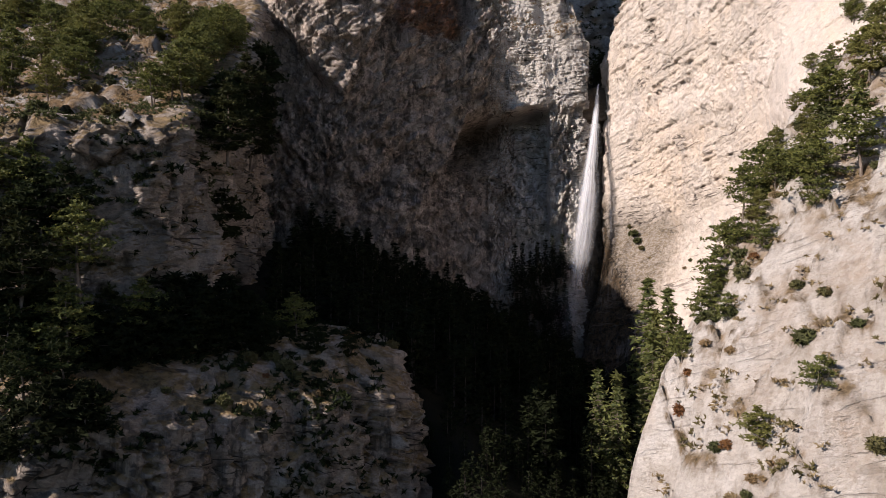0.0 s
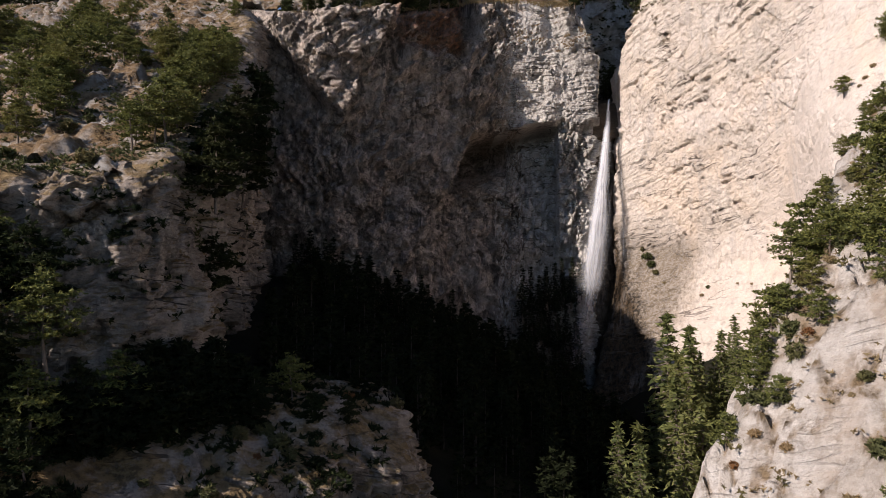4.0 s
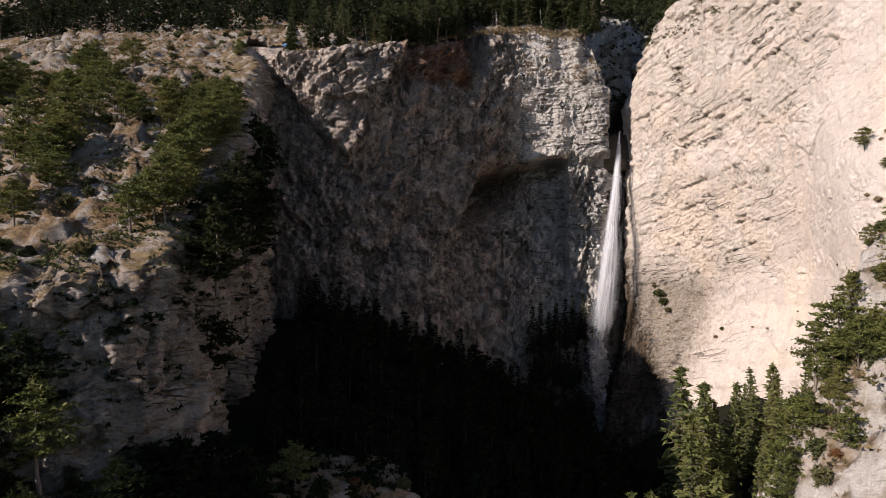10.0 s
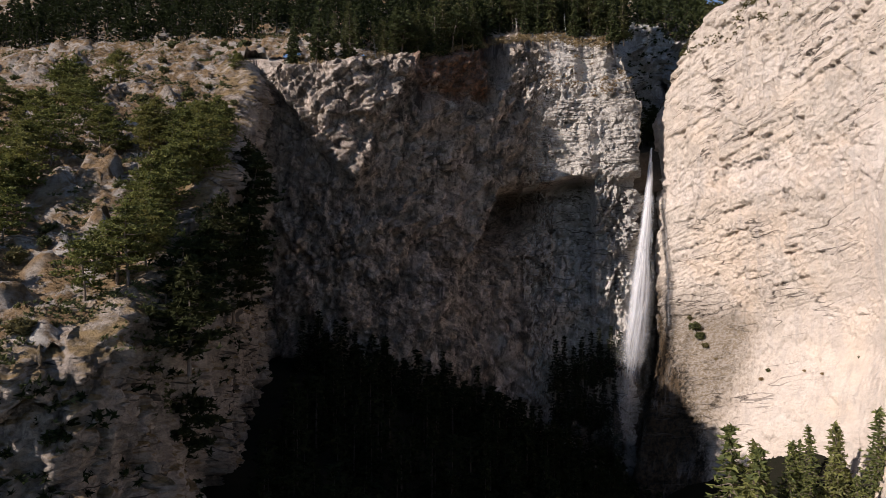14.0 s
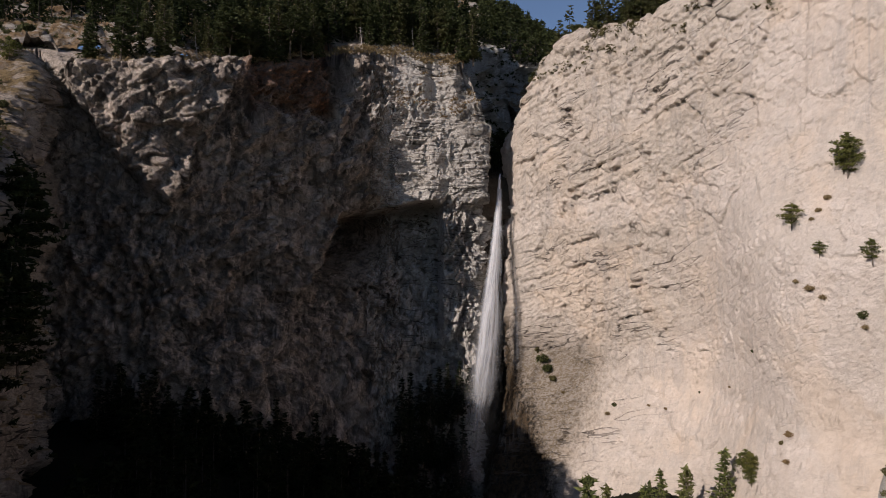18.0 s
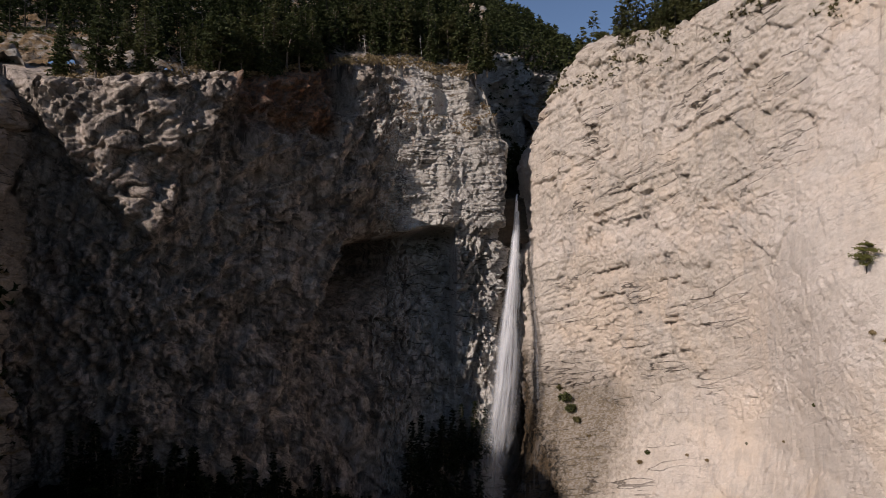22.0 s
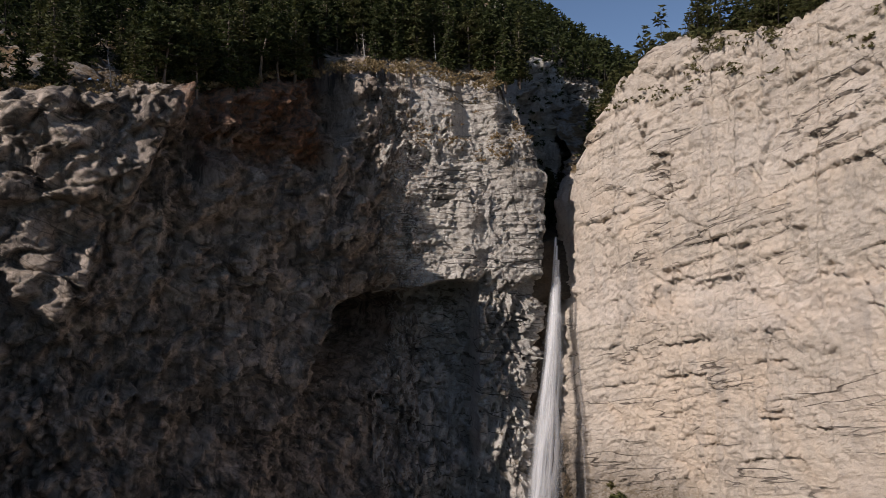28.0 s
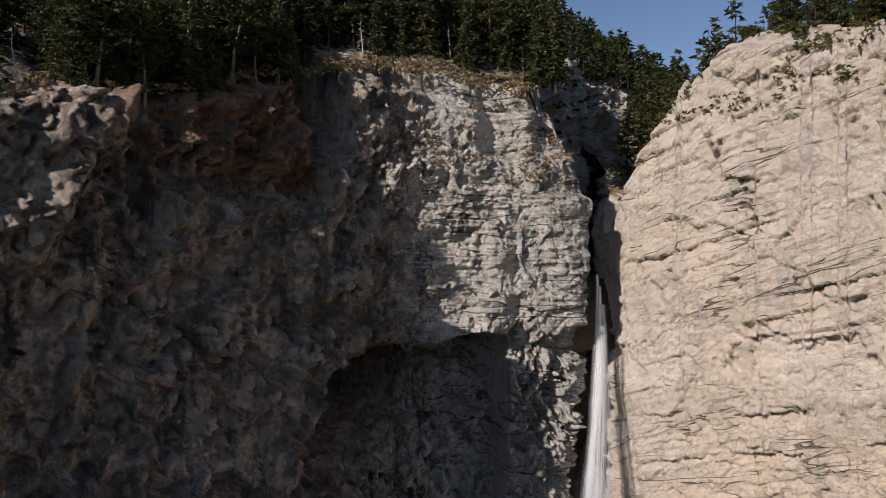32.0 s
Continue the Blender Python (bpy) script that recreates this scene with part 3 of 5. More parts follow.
    d = d - 11.0 * sm(z - 62 - 1.2 * np.abs(x - 10.5), 0, 5) * sm(x, 5, 8) * (1 - sm(x, 12.2, 13.6))
    # layered tower
    layers = 0.55 * strata(x, y, z, 0.03, 0.0, 2.6, 31.0) + 0.5 * strata(x, y, z, 0.03, 0.0, 0.9, 35.0)
    v4, e4 = cells(np.stack([0.15 * x, 0.15 * y, 0.55 * z], -1) + 0.3 * perlin(at(x, y, z, 0.3, 0.3, 0.3, 6.0))[..., None])
    v5, e5 = cells(np.stack([0.7 * x, 0.7 * y, 1.9 * z], -1) + 0.3 * perlin(at(x, y, z, 0.8, 0.8, 0.8, 6.0))[..., None])
    layers = layers + 0.45 * (v5 - 0.5) - 0.25 * (1 - sm(e5, 0, 0.1)) + 0.3 * strata(x, y, z, 0.03, 0.0, 0.42, 37.0)
    layers = layers + 1.1 * (v4 - 0.5) - 0.5 * (1 - sm(e4, 0, 0.1))
    worn = sm(fbm(at(x, y, z, 0.07, 0.07, 0.05, 63.0), 3), -0.3, 0.35) * (1 - 0.85 * sm(x, 47.5, 50))
    d = d + (0.1 + 0.45 * worn) * layers * sm(x, 12, 20) * sm(z, 30, 37)
    d = d - 2.4 * sm(z, 66, 68) * sm(x, 32, 36) - 2.0 * sm(z, 60, 61) * sm(x, 41, 44) - 1.8 * sm(z, 74, 75) * sm(x, 24, 26)
    d = d + 2.6 * sm(x + 0.28 * (z - 45), 44.5, 48.5) * (1 - sm(x, 49, 51.5)) * sm(z, 36, 40) * sm(x, 34, 40)
    d = d + 1.2 * sm(x + 2.4 * fbm(at(0 * x, y * 0, z, 1, 1, 0.16, 2.4), 3), 33.5, 35.5) * (1 - sm(x, 37, 39)) * sm(z, 37, 40) * (1 - sm(z, 58, 62))
    return d


MAIN = [(-64, 180), (-52, 184), (-48, 186.5), (-43, 186), (-37, 185), (-31, 185), (-22, 190), (-14, 195), (-9, 199), (-3, 204), (3, 208.5), (10, 212),
        (18, 215.5), (28, 215.5), (38, 214.5), (46, 213), (50.5, 214.5), (52, 218.5), (53.2, 224), (55, 231)]


def top_main(x, y):
    z = hill(x, y)
    z = z - 6.0 * sm(x, 43, 46) * sm(x, 20, 30) - 11 * sm(x, 47.5, 50) - 6 * sm(x, 50, 53)
    return z


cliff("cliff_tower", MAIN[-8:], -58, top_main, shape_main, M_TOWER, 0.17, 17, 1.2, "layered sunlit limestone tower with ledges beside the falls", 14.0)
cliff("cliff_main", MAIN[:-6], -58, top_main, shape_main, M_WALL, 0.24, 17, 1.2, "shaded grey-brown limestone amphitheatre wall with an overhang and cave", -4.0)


# ---- the gorge behind the falls ----
def shape_gorge(x, y, z, u):
    return rough(x, y, z, 15.0, 1.0, 0.5) * 1.2 - 1.5 * sm(-z, -60, -20)


def top_gorge(x, y):
    return np.maximum(hill(x, y) - 15 + 13.6 * sm(y, 231, 237.5), 66) - 3 * np.clip(228 - y, 0, 6) / 6


GORGE = [(48, 220), (51.5, 226), (53, 233), (56, 238), (62, 240), (67, 243), (70, 251), (74, 260), (80, 263), (90, 262)]


def gorge_front(x):
    line = np.array(GORGE)
    return np.interp(x, line[:, 0], line[:, 1])



cliff("gorge_wall", GORGE, 35, top_gorge, shape_gorge, M_TOWER, 0.5, 9, 1.0, "layered limestone back of the narrow gorge")


# ---- the sunlit wall ----
def shape_right(x, y, z, u):
    v = u - START
    calm = sm(v - 0.55 * (z - 5), 38, 62)
    d = 0.36 * rough(x, y, z, 41.0, 0.95, 0.8, 0.5) * (1 - 0.6 * calm)
    patch = sm(fbm(at(x, y, z, 0.05, 0.05, 0.08, 77.0), 3), -0.25, 0.35)
    beds = strata(x, y, z, 0.0, 0.36, 3.2, 51.0)
    thin = strata(x, y, z, 0.0, 0.36, 0.9, 57.0)
    band = sm(z, 29, 32) * (1 - sm(z, 37, 40)) * sm(v, 2, 8)
    patch = patch * (1 - 0.8 * band)
    d = d + (0.12 * beds + 0.05 * thin * patch) * (1 - 0.8 * calm)
    tall = z + 0.36 * y + 0.8 * perlin(at(x, y, z, 0.03, 0.03, 0.03, 58.0))
    for thick, proud, seed in ((3.4, 0.8, 3.0), (1.3, 0.34, 6.0)):
        saw = 1 - np.mod(tall / thick + 0.10 * perlin(at(x, y, z, 0.4, 0.4, 0.2, seed)), 1.0)
        strip = sm(perlin(at(x, y, tall, 0.055, 0.055, 0.42 / thick, seed + 70)), 0.24, 0.5)
        d = d + proud * (saw - 0.5) * strip * (1 - 0.92 * calm) * (1 - 0.85 * band)
    v3, e3 = cells(np.stack([0.30 * (x - y), 0.3 * (x + y), 0.95 * (z + 0.36 * y)], -1))
    v6, e6 = cells(np.stack([0.7 * (x - y), 0.7 * (x + y), 2.2 * (z + 0.36 * y)], -1) + 0.4 * perlin(at(x, y, z, 0.7, 0.7, 0.7, 16.0))[..., None])
    d = d + (0.22 * (v6 - 0.5) - 0.16 * (1 - sm(e6, 0, 0.1)) * (v6 > 0.5)) * (1 - 0.6 * calm) * (0.35 + 0.65 * patch)
    d = d + patch * (0.35 * (v3 - 0.5) - 0.5 * (1 - sm(e3, 0, 0.12)) * (v3 > 0.6)) * (1 - 0.7 * calm)
    d = d - 0.16 * np.clip(44 - z, 0, 42) * sm(v, 4, 24) * (1 - sm(v, 75, 95))
    for n_crack, (u0, z0, u1, z1) in enumerate(CRACKS):
        d = d + ledge(v, z, u0, z0, u1, z1, 0.55 - 0.05 * (n_crack % 5), 1.0)
    # the rock comes forward again low down
    d = d + 0.35 * np.clip(-6 - z, 0, 60) * sm(v, 0, 12)
    d = d + 7.0 * sm(v, 62, 84) * sm(40 - z, -14, 18)
    return d


CRACKS = [(32.3, 79.6, 37.0, 80.3), (37.0, 76.0, 39.8, 76.9), (26.6, 70.9, 30.7, 73.2), (33.8, 70.3, 36.4, 70.8), (39.8, 69.1, 43.3, 70.4), (49.8, 70.7, 52.3, 72.7), (22.8, 59.6, 30.4, 61.2), (16.2, 56.3, 20.7, 57.3), (7.8, 49.6, 21.4, 52.3), (24.9, 46.9, 28.1, 48.1), (32.2, 45.4, 52.2, 50.7), (60.9, 65.6, 64.1, 66.8), (52.8, 62.3, 57.0, 62.4), (15.4, 34.3, 22.4, 36.8), (33.6, 38.7, 39.4, 40.0), (26.9, 26.6, 37.0, 29.4), (10.5, 16.1, 23.6, 20.3), (24.2, 20.1, 37.6, 23.4), (42.7, 25.5, 49.0, 26.9), (32.8, 9.1, 38.4, 10.2), (43.5, 15.9, 47.0, 16.9), (39.9, 7.6, 45.8, 9.5)]
SIDE = [(92, 262), (82, 250), (72, 238), (63.5, 230), (59.5, 225.5)]
RIGHT = [(61, 227), (58.7, 224), (58.3, 218.5), (60.5, 211), (64.5, 203), (69, 195), (74.5, 186), (80, 174.5), (84.5, 161), (88.5, 147), (93, 132), (97, 118), (100, 108)]
BEYOND = [(98, 114), (103, 100), (125, 85), (170, 70)]
START = 4.0
cliff("cliff_right", RIGHT, -62, block, shape_right, M_PALE, 0.24, 12, 1.2, "sunlit cream limestone wall with tilted bedding cracks", 2.0)
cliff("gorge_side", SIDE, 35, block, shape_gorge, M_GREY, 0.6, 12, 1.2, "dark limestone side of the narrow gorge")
cliff("cliff_beyond", BEYOND, -48, block, shape_gorge, M_PALE, 0.9, 12, 1.2, "pale limestone wall past the spur")


# ---- the low buttress with its bench ----
def shape_low(x, y, z, u):
    d = rough(x, y, z, 71.0, 1.0, 0.6)
    return d + 0.22 * np.clip(-24 - z, 0, 60)


LOW = [(-120, 40), (-80, 52), (-60, 58), (-44, 60), (-34, 66), (-26, 76), (-17, 84), (-10.5, 90), (-6.5, 96), (-7, 106), (-13, 118)]
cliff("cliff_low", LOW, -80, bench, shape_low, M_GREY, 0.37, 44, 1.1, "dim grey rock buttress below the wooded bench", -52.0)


# ---- hillsides, floor, spur ----
def main_front(x):
    line = np.array(MAIN)
    return np.interp(x, line[:, 0], line[:, 1])


def left_front(y):
    line = np.array(LEFT[5:])
    return np.interp(y, line[:, 1], line[:, 0])


def build_hillside():
    xs = np.concatenate([np.arange(-700, -130, 12.0), np.arange(-130, 110, 0.8), np.arange(110, 400, 10.0)])
    ys = np.concatenate([np.arange(62, 330, 0.8), np.arange(330, 900, 12.0)])
    x, y = np.meshgrid(xs, ys, indexing="ij")
    z = hill(x, y) + 0.5 * fbm(at(x, y, 0 * x, 0.35, 0.35, 1, 12.0), 4) * (x > -135)
    v, e, tilt = facets(at(x, y, z, 0.16, 0.16, 0.16, 3.3))
    v2, e2, tilt2 = facets(at(x, y, z, 0.42, 0.42, 0.42, 5.3))
    v3, e3, tilt3 = facets(at(x, y, z, 0.9, 0.9, 0.9, 6.3))
    z = z + (5.2 * np.maximum(0, v - 0.5) * sm(e, 0, 0.12) + 2.0 * tilt * (v > 0.5) + 1.5 * np.maximum(0, v2 - 0.45) * sm(e2, 0, 0.1) + 1.0 * tilt2 + 0.35 * tilt3) * (x > -135) * sm(fbm(at(x, y, 0 * x, 0.04, 0.04, 1, 15.0), 3), -0.5, 0.1)
    inner = np.where((y < 182) | (x < -50), ((x < left_front(y) - 4.5) | (y > 191)) & (y > 86 - 0.25 * np.clip(-50 - x, 0, 120)), (x < 48) & (y > main_front(x) + 9.0 + 7.0 * ((x > 3) & (x < 15))) | (x >= 48) & (y > gorge_front(x) + 7))
    near = np.where(y < 182, x < -42, True)
    ok = inner & near
    keep = ok[:-1, :-1] & ok[1:, :-1] & ok[1:, 1:] & ok[:-1, 1:]
    g = np.stack([x, y, z], -1)
    tagged(sheet("hillside", g, keep, M_HILL, False), "steep dry hillside of grass, scree and pale outcrops", "hillside", "", "structure")
    x, y = np.meshgrid(np.concatenate([np.arange(62, 130, 1.5), np.arange(130, 500, 12.0)]), np.arange(60, 330, 2.0), indexing="ij")
    line = np.array(RIGHT[1:] + BEYOND[1:])
    edge = np.interp(-y, -line[:, 1], line[:, 0])
    ok = (x > edge + 7) & (y < 255)
    keep = ok[:-1, :-1] & ok[1:, :-1] & ok[1:, 1:] & ok[:-1, 1:]
    tagged(sheet("block_top", np.stack([x, y, block(x, y)], -1), keep, M_HILL), "dry grassy top of the sunlit rock wall", "hillside", "", "structure")


def build_ground():
    near = np.arange(-160, 160, 2.0)
    xs = np.concatenate([np.arange(-3000, -160, 120.0), near, np.arange(160, 3000, 120.0)])
    ys = np.concatenate([np.arange(-2500, -60, 120.0), np.arange(-60, 240, 2.0), np.arange(240, 3000, 120.0)])
    x, y = np.meshgrid(xs, ys, indexing="ij")
    tagged(sheet("ground", np.stack([x, y, hollow(x, y)], -1), None, M_FLOOR), "wooded valley floor below the cliffs, darkened for its shade", "ground", "", "structure")


def spur_height(x, y):
    cx = np.array([17, 23, 26, 29.5, 33.5, 41, 51, 63, 80, 100, 140.0])
    cz = np.array([-75, -58, -37, -29.5, -23, -10.5, 3, 18, 30, 36, 40.0])
    z = np.interp(x + 1.5 * fbm(at(x, y, 0 * x, 0.12, 0.12, 1, 8.0), 3), cx, cz)
    z = z - 0.42 * np.clip(71 - y, 0, 20) - 0.9 * np.clip(50 - y, 0, 80)
    z = z - 1.5 * np.clip(y - 74 - 0.6 * (x - 31), 0, 90) - 3.0 * np.clip(y - 80 - 0.35 * (x - 31), 0, 60)
    v, e = cells(at(x, y, z, 0.28, 0.28, 0.2, 4.4))
    v2, e2 = cells(at(x, y, z, 0.9, 0.9, 0.7, 4.9))
    v0, e0 = cells(at(x, y, z, 0.11, 0.11, 0.10, 4.1))
    return z + 1.6 * fbm(at(x, y, 0 * x, 0.1, 0.1, 1, 4.0), 4) + 3.2 * (v0 - 0.5) + 1.9 * (v - 0.5) + 0.6 * (v2 - 0.5)


def build_spur():
    x, y = np.meshgrid(np.arange(12, 110, 0.42), np.arange(20, 150, 0.5), indexing="ij")
    z = spur_height(x, y)
    ok = z > -80
    keep = ok[:-1, :-1] & ok[1:, :-1] & ok[1:, 1:] & ok[:-1, 1:]
    tagged(sheet("spur", np.stack([x, y, z], -1), keep, M_SPUR, False), "white limestone spur with scattered pines and dry tufts", "rock spur", "", "structure")


build_hillside()
build_ground()
build_spur()
# floor of the gorge behind the lip
gx, gy = np.meshgrid(np.arange(50, 92, 0.8), np.arange(218, 270, 0.8), indexing="ij")
gz = 46.5 + 0.42 * np.clip(gy - 222, 0, 60) + 0.9 * fbm(at(gx, gy, 0 * gx, 0.3, 0.3, 1, 2.2), 3) - 4.0 * np.clip(221 - gy, 0, 9)
tagged(sheet("gorge_floor", np.stack([gx, gy, gz], -1), None, M_WET), "wet dark bed of the stream above the falls", "stream bed", "", "structure")


def shape_fall(x, y, z, u):
    return 0.6 * rough(x, y, z, 91.0, 1.0, 0.3) - 2.0 * sm(-z, -40, 10)


def top_fall(x, y):
    return 46.6 + 0 * x


cliff("cliff_wet", [(42, 223), (48, 220.8), (52.5, 220), (56.5, 223.5), (62, 223), (66, 217)], -62, top_fall, shape_fall, M_WET, 0.4, 3, 1.0, "dark wet rock slot behind the waterfall")


# ---- trees ----
def tube(points, radii, sides=6):
    """A tapered tube along points: verts and triangles."""
    p = np.array(points, float)
    r = np.array(radii, float)
    t = np.gradient(p, axis=0)
    t /= np.linalg.norm(t, axis=1)[:, None] + 1e-9
    ref = np.where(np.abs(t[:, 2:3]) > 0.9, (1.0, 0, 0), (0, 0, 1.0))
    a = np.cross(t, ref)
    a /= np.linalg.norm(a, axis=1)[:, None] + 1e-9
    b = np.cross(t, a)
    ang = np.arange(sides) * 2 * np.pi / sides
    ring = a[:, None] * np.cos(ang)[None, :, None] + b[:, None] * np.sin(ang)[None, :, None]
    v = (p[:, None] + ring * r[:, None, None]).reshape(-1, 3)
    n = len(p)
    i = np.arange(n - 1)[:, None] * sides + np.arange(sides)[None, :]
    j = np.arange(n - 1)[:, None] * sides + (np.arange(sides)[None, :] + 1) % sides
    f = np.concatenate([np.stack([i, j, j + sides], -1).reshape(-1, 3), np.stack([i, j + sides, i + sides], -1).reshape(-1, 3)])
    return v, f


def joined(pieces):
    vs, fs, k = [], [], 0
    for v, f in pieces:
        vs.append(v)
        fs.append(f + k)
        k += len(v)
    return np.concatenate(vs), np.concatenate(fs)


def tufts(rng, centres, size, blades, flat=0.5, up=0.25):
    """Needle tufts: small blades that spread from each centre."""
    c = np.repeat(np.asarray(centres, float), blades, 0)
    d = rng.normal(size=c.shape)
    d[:, 2] = d[:, 2] * flat + up
    d /= np.linalg.norm(d, axis=1)[:, None]
    side = np.cross(d, rng.normal(size=c.shape))
    side /= np.linalg.norm(side, axis=1)[:, None]
    s = size * rng.uniform(0.6, 1.3, (len(c), 1))
    v = np.stack([c + side * s * 0.26, c + d * s, c - side * s * 0.26], 1).reshape(-1, 3)
    return v, np.arange(len(c))[:, None] * 3 + (0, 1, 2)


def pine(name, rng, h, spread, pads, per_pad, blades, bare=0.28, lean=0.0, material=None, tuft=0.46):
    """A pine: a bent trunk, rising limbs and flat pads of needles."""
    root = new(name)
    zz = np.linspace(-1.2, h, 9)
    bend = np.stack([lean * h * (zz / h) ** 2 + 0.25 * np.sin(zz * 0.5 + rng.uniform(0, 6)), 0.25 * np.sin(zz * 0.4 + rng.uniform(0, 6)), zz], -1)
    limbs, spots = [tube(bend, np.linspace(0.026 * h, 0.03, 9), 7)], []
    count = pads
    for k in range(count):
        f = bare + (1 - bare) * ((k + rng.uniform(0, 0.8)) / count)
        z = f * h
        start = np.array([np.interp(z, zz, bend[:, 0]), np.interp(z, zz, bend[:, 1]), z])
        ang = k * 2.4 + rng.uniform(-0.5, 0.5)
        profile = math.sin(math.pi * min(1, (f - bare) / (1 - bare) * 0.86 + 0.16)) ** 0.7
        reach = spread * h * profile * rng.uniform(0.6, 1.15)
        d = np.array([math.cos(ang), math.sin(ang), rng.uniform(-0.05, 0.25)])
        end = start + d * reach
        mid = (start + end) / 2 + (0, 0, -0.08 * reach)
        limbs.append(tube([start, mid, end], [0.007 * h, 0.005 * h, 0.01], 4))
        for q, w in ((0.55, 0.75), (0.95, 1.0)):
            centre = start + (end - start) * q + (0, 0, 0.1 * reach)
            n = max(3, int(per_pad * w * (0.5 + profile)))
            off = rng.normal(size=(n, 3)) * (0.21 * reach + 0.22, 0.21 * reach + 0.22, 0.05 * reach + 0.09)
            spots.append(centre + off)
    spots.append(bend[-1] + rng.normal(size=(per_pad, 3)) * (0.05 * h, 0.05 * h, 0.045 * h))
    part("trunk", mesh_of("trunk", *joined(limbs)), M_BARK, root)
    part("crown", mesh_of("crown", *tufts(rng, np.concatenate(spots), tuft, blades)), material or M_PINE, root)
    return root


def fir(name, rng, h, width, whorls, arms, blades, material=None, tuft=0.5):
    """A fir: a straight trunk with drooping whorls that narrow to the tip."""
    root = new(name)
    spots, limbs = [], [tube([(0, 0, -1.5), (0, 0, h * 0.5), (0, 0, h)], [0.018 * h, 0.012 * h, 0.02], 6)]
    for k in range(whorls):
        f = 0.08 + 0.92 * k / whorls
        z = h * f
        reach = width * h * (1 - f) ** 0.85 * rng.uniform(0.75, 1.15) + 0.15
        n = max(3, int(arms * (0.45 + 0.55 * (1 - f))))
        a0 = rng.uniform(0, 6.3)
        for a in range(n):
            ang = a0 + a * 2 * math.pi / n + rng.uniform(-0.25, 0.25)
            r = reach * rng.uniform(0.7, 1.12)
            d = np.array([math.cos(ang), math.sin(ang), -0.25])
            limbs.append(tube([(0, 0, z), d * r + (0, 0, z)], [0.004 * h, 0.008], 3))
            m = max(2, int(r / 0.42))
            q = (np.arange(m) + rng.uniform(0.3, 1.0, m)) / m
            spots.append(np.array([0, 0, z]) + d * (r * q)[:, None] + rng.normal(size=(m, 3)) * (0.16, 0.16, 0.10))
    spots.append(np.array([[0, 0, h - 0.1], [0, 0, h - 0.5], [0, 0, h - 0.9]]))
    part("trunk", mesh_of("trunk", *joined(limbs)), M_BARK, root)
    part("crown", mesh_of("crown", *tufts(rng, np.concatenate(spots), tuft, blades, 0.45, -0.12)), material or M_FIR, root)
    return root


def shrub(name, rng, r, count, blades, material, flat=0.75):
    """A low bush: short stems and a clumped crown."""
    root = new(name)
    stems = [tube([(0, 0, -0.4), d * 0.5 * r, d * r * 0.9], [0.06 * r, 0.04 * r, 0.01], 4) for d in rng.normal(size=(6, 3)) * (0.6, 0.6, 0.2) + (0, 0, 0.7)]
    part("stem", mesh_of("stem", *joined(stems)), M_BARK, root)
    d = rng.normal(size=(count, 3))
    d /= np.linalg.norm(d, axis=1)[:, None]
    lump = 0.75 + 0.45 * perlin(d * 1.9 + rng.uniform(0, 50))
    p = d * (r * lump * rng.uniform(0.55, 1.0, count) ** 0.4)[:, None] * (1, 1, flat) + (0, 0, r * flat * 0.6)
    part("foliage", mesh_of("foliage", *tufts(rng, p, 0.26 * r + 0.14, blades, 0.8)), material, root)
    return root


RNG = np.random.RandomState(11)
PINES = [tagged(pine("pine", RNG, h, sp, pads, per, 5, bare, ln), lb, "tree", "scattered pines on the slopes") for h, sp, pads, per, bare, ln, lb in (
    (9.0, 0.36, 15, 24, 0.26, 0.02, "broad green pine with layered flat needle pads"),
    (11.0, 0.30, 19, 22, 0.28, 0.05, "tall green pine with a clumped open crown"),
    (7.0, 0.46, 12, 24, 0.2, -0.10, "low spreading pine leaning from the rock"),
    (8.0, 0.34, 16, 22, 0.14, 0.03, "dense rounded pine with yellow-green needles"))]
FIRS = [tagged(fir("fir", RNG, h, w, wh, ar, 6), lb, "tree", "firs below the sunlit wall") for h, w, wh, ar, lb in (
    (17.0, 0.17, 34, 9, "tall dark green fir with a pointed top"), (14.0, 0.20, 30, 9, "dense green fir with drooping branches"), (12.0, 0.22, 26, 9, "young fir with a narrow tip"))]
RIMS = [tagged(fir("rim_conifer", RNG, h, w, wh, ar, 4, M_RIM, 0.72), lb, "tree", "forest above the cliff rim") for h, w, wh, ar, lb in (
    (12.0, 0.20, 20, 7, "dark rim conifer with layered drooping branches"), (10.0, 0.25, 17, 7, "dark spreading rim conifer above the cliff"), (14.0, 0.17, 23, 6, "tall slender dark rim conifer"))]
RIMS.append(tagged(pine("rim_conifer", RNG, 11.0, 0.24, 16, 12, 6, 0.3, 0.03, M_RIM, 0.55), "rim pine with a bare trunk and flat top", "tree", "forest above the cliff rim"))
DARK_PINE = tagged(pine("pine", RNG, 8.0, 0.42, 24, 10, 5, 0.05, 0.0, M_SHADE, 0.8), "bushy pine on the shaded rock, its green darkened for the shade", "tree")
CLING = tagged(pine("pine", RNG, 9.0, 0.38, 15, 20, 6, 0.06, 0.08, M_DIM, 0.6), "pine on a gorge ledge, its green darkened for the shade", "tree", "scattered pines on the slopes")
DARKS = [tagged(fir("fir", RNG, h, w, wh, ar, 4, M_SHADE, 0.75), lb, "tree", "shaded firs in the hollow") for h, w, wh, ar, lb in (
    (15.0, 0.19, 20, 6, "fir in the hollow, its needles darkened for the shade"), (12.0, 0.23, 17, 6, "small shaded fir under the rock wall"))]
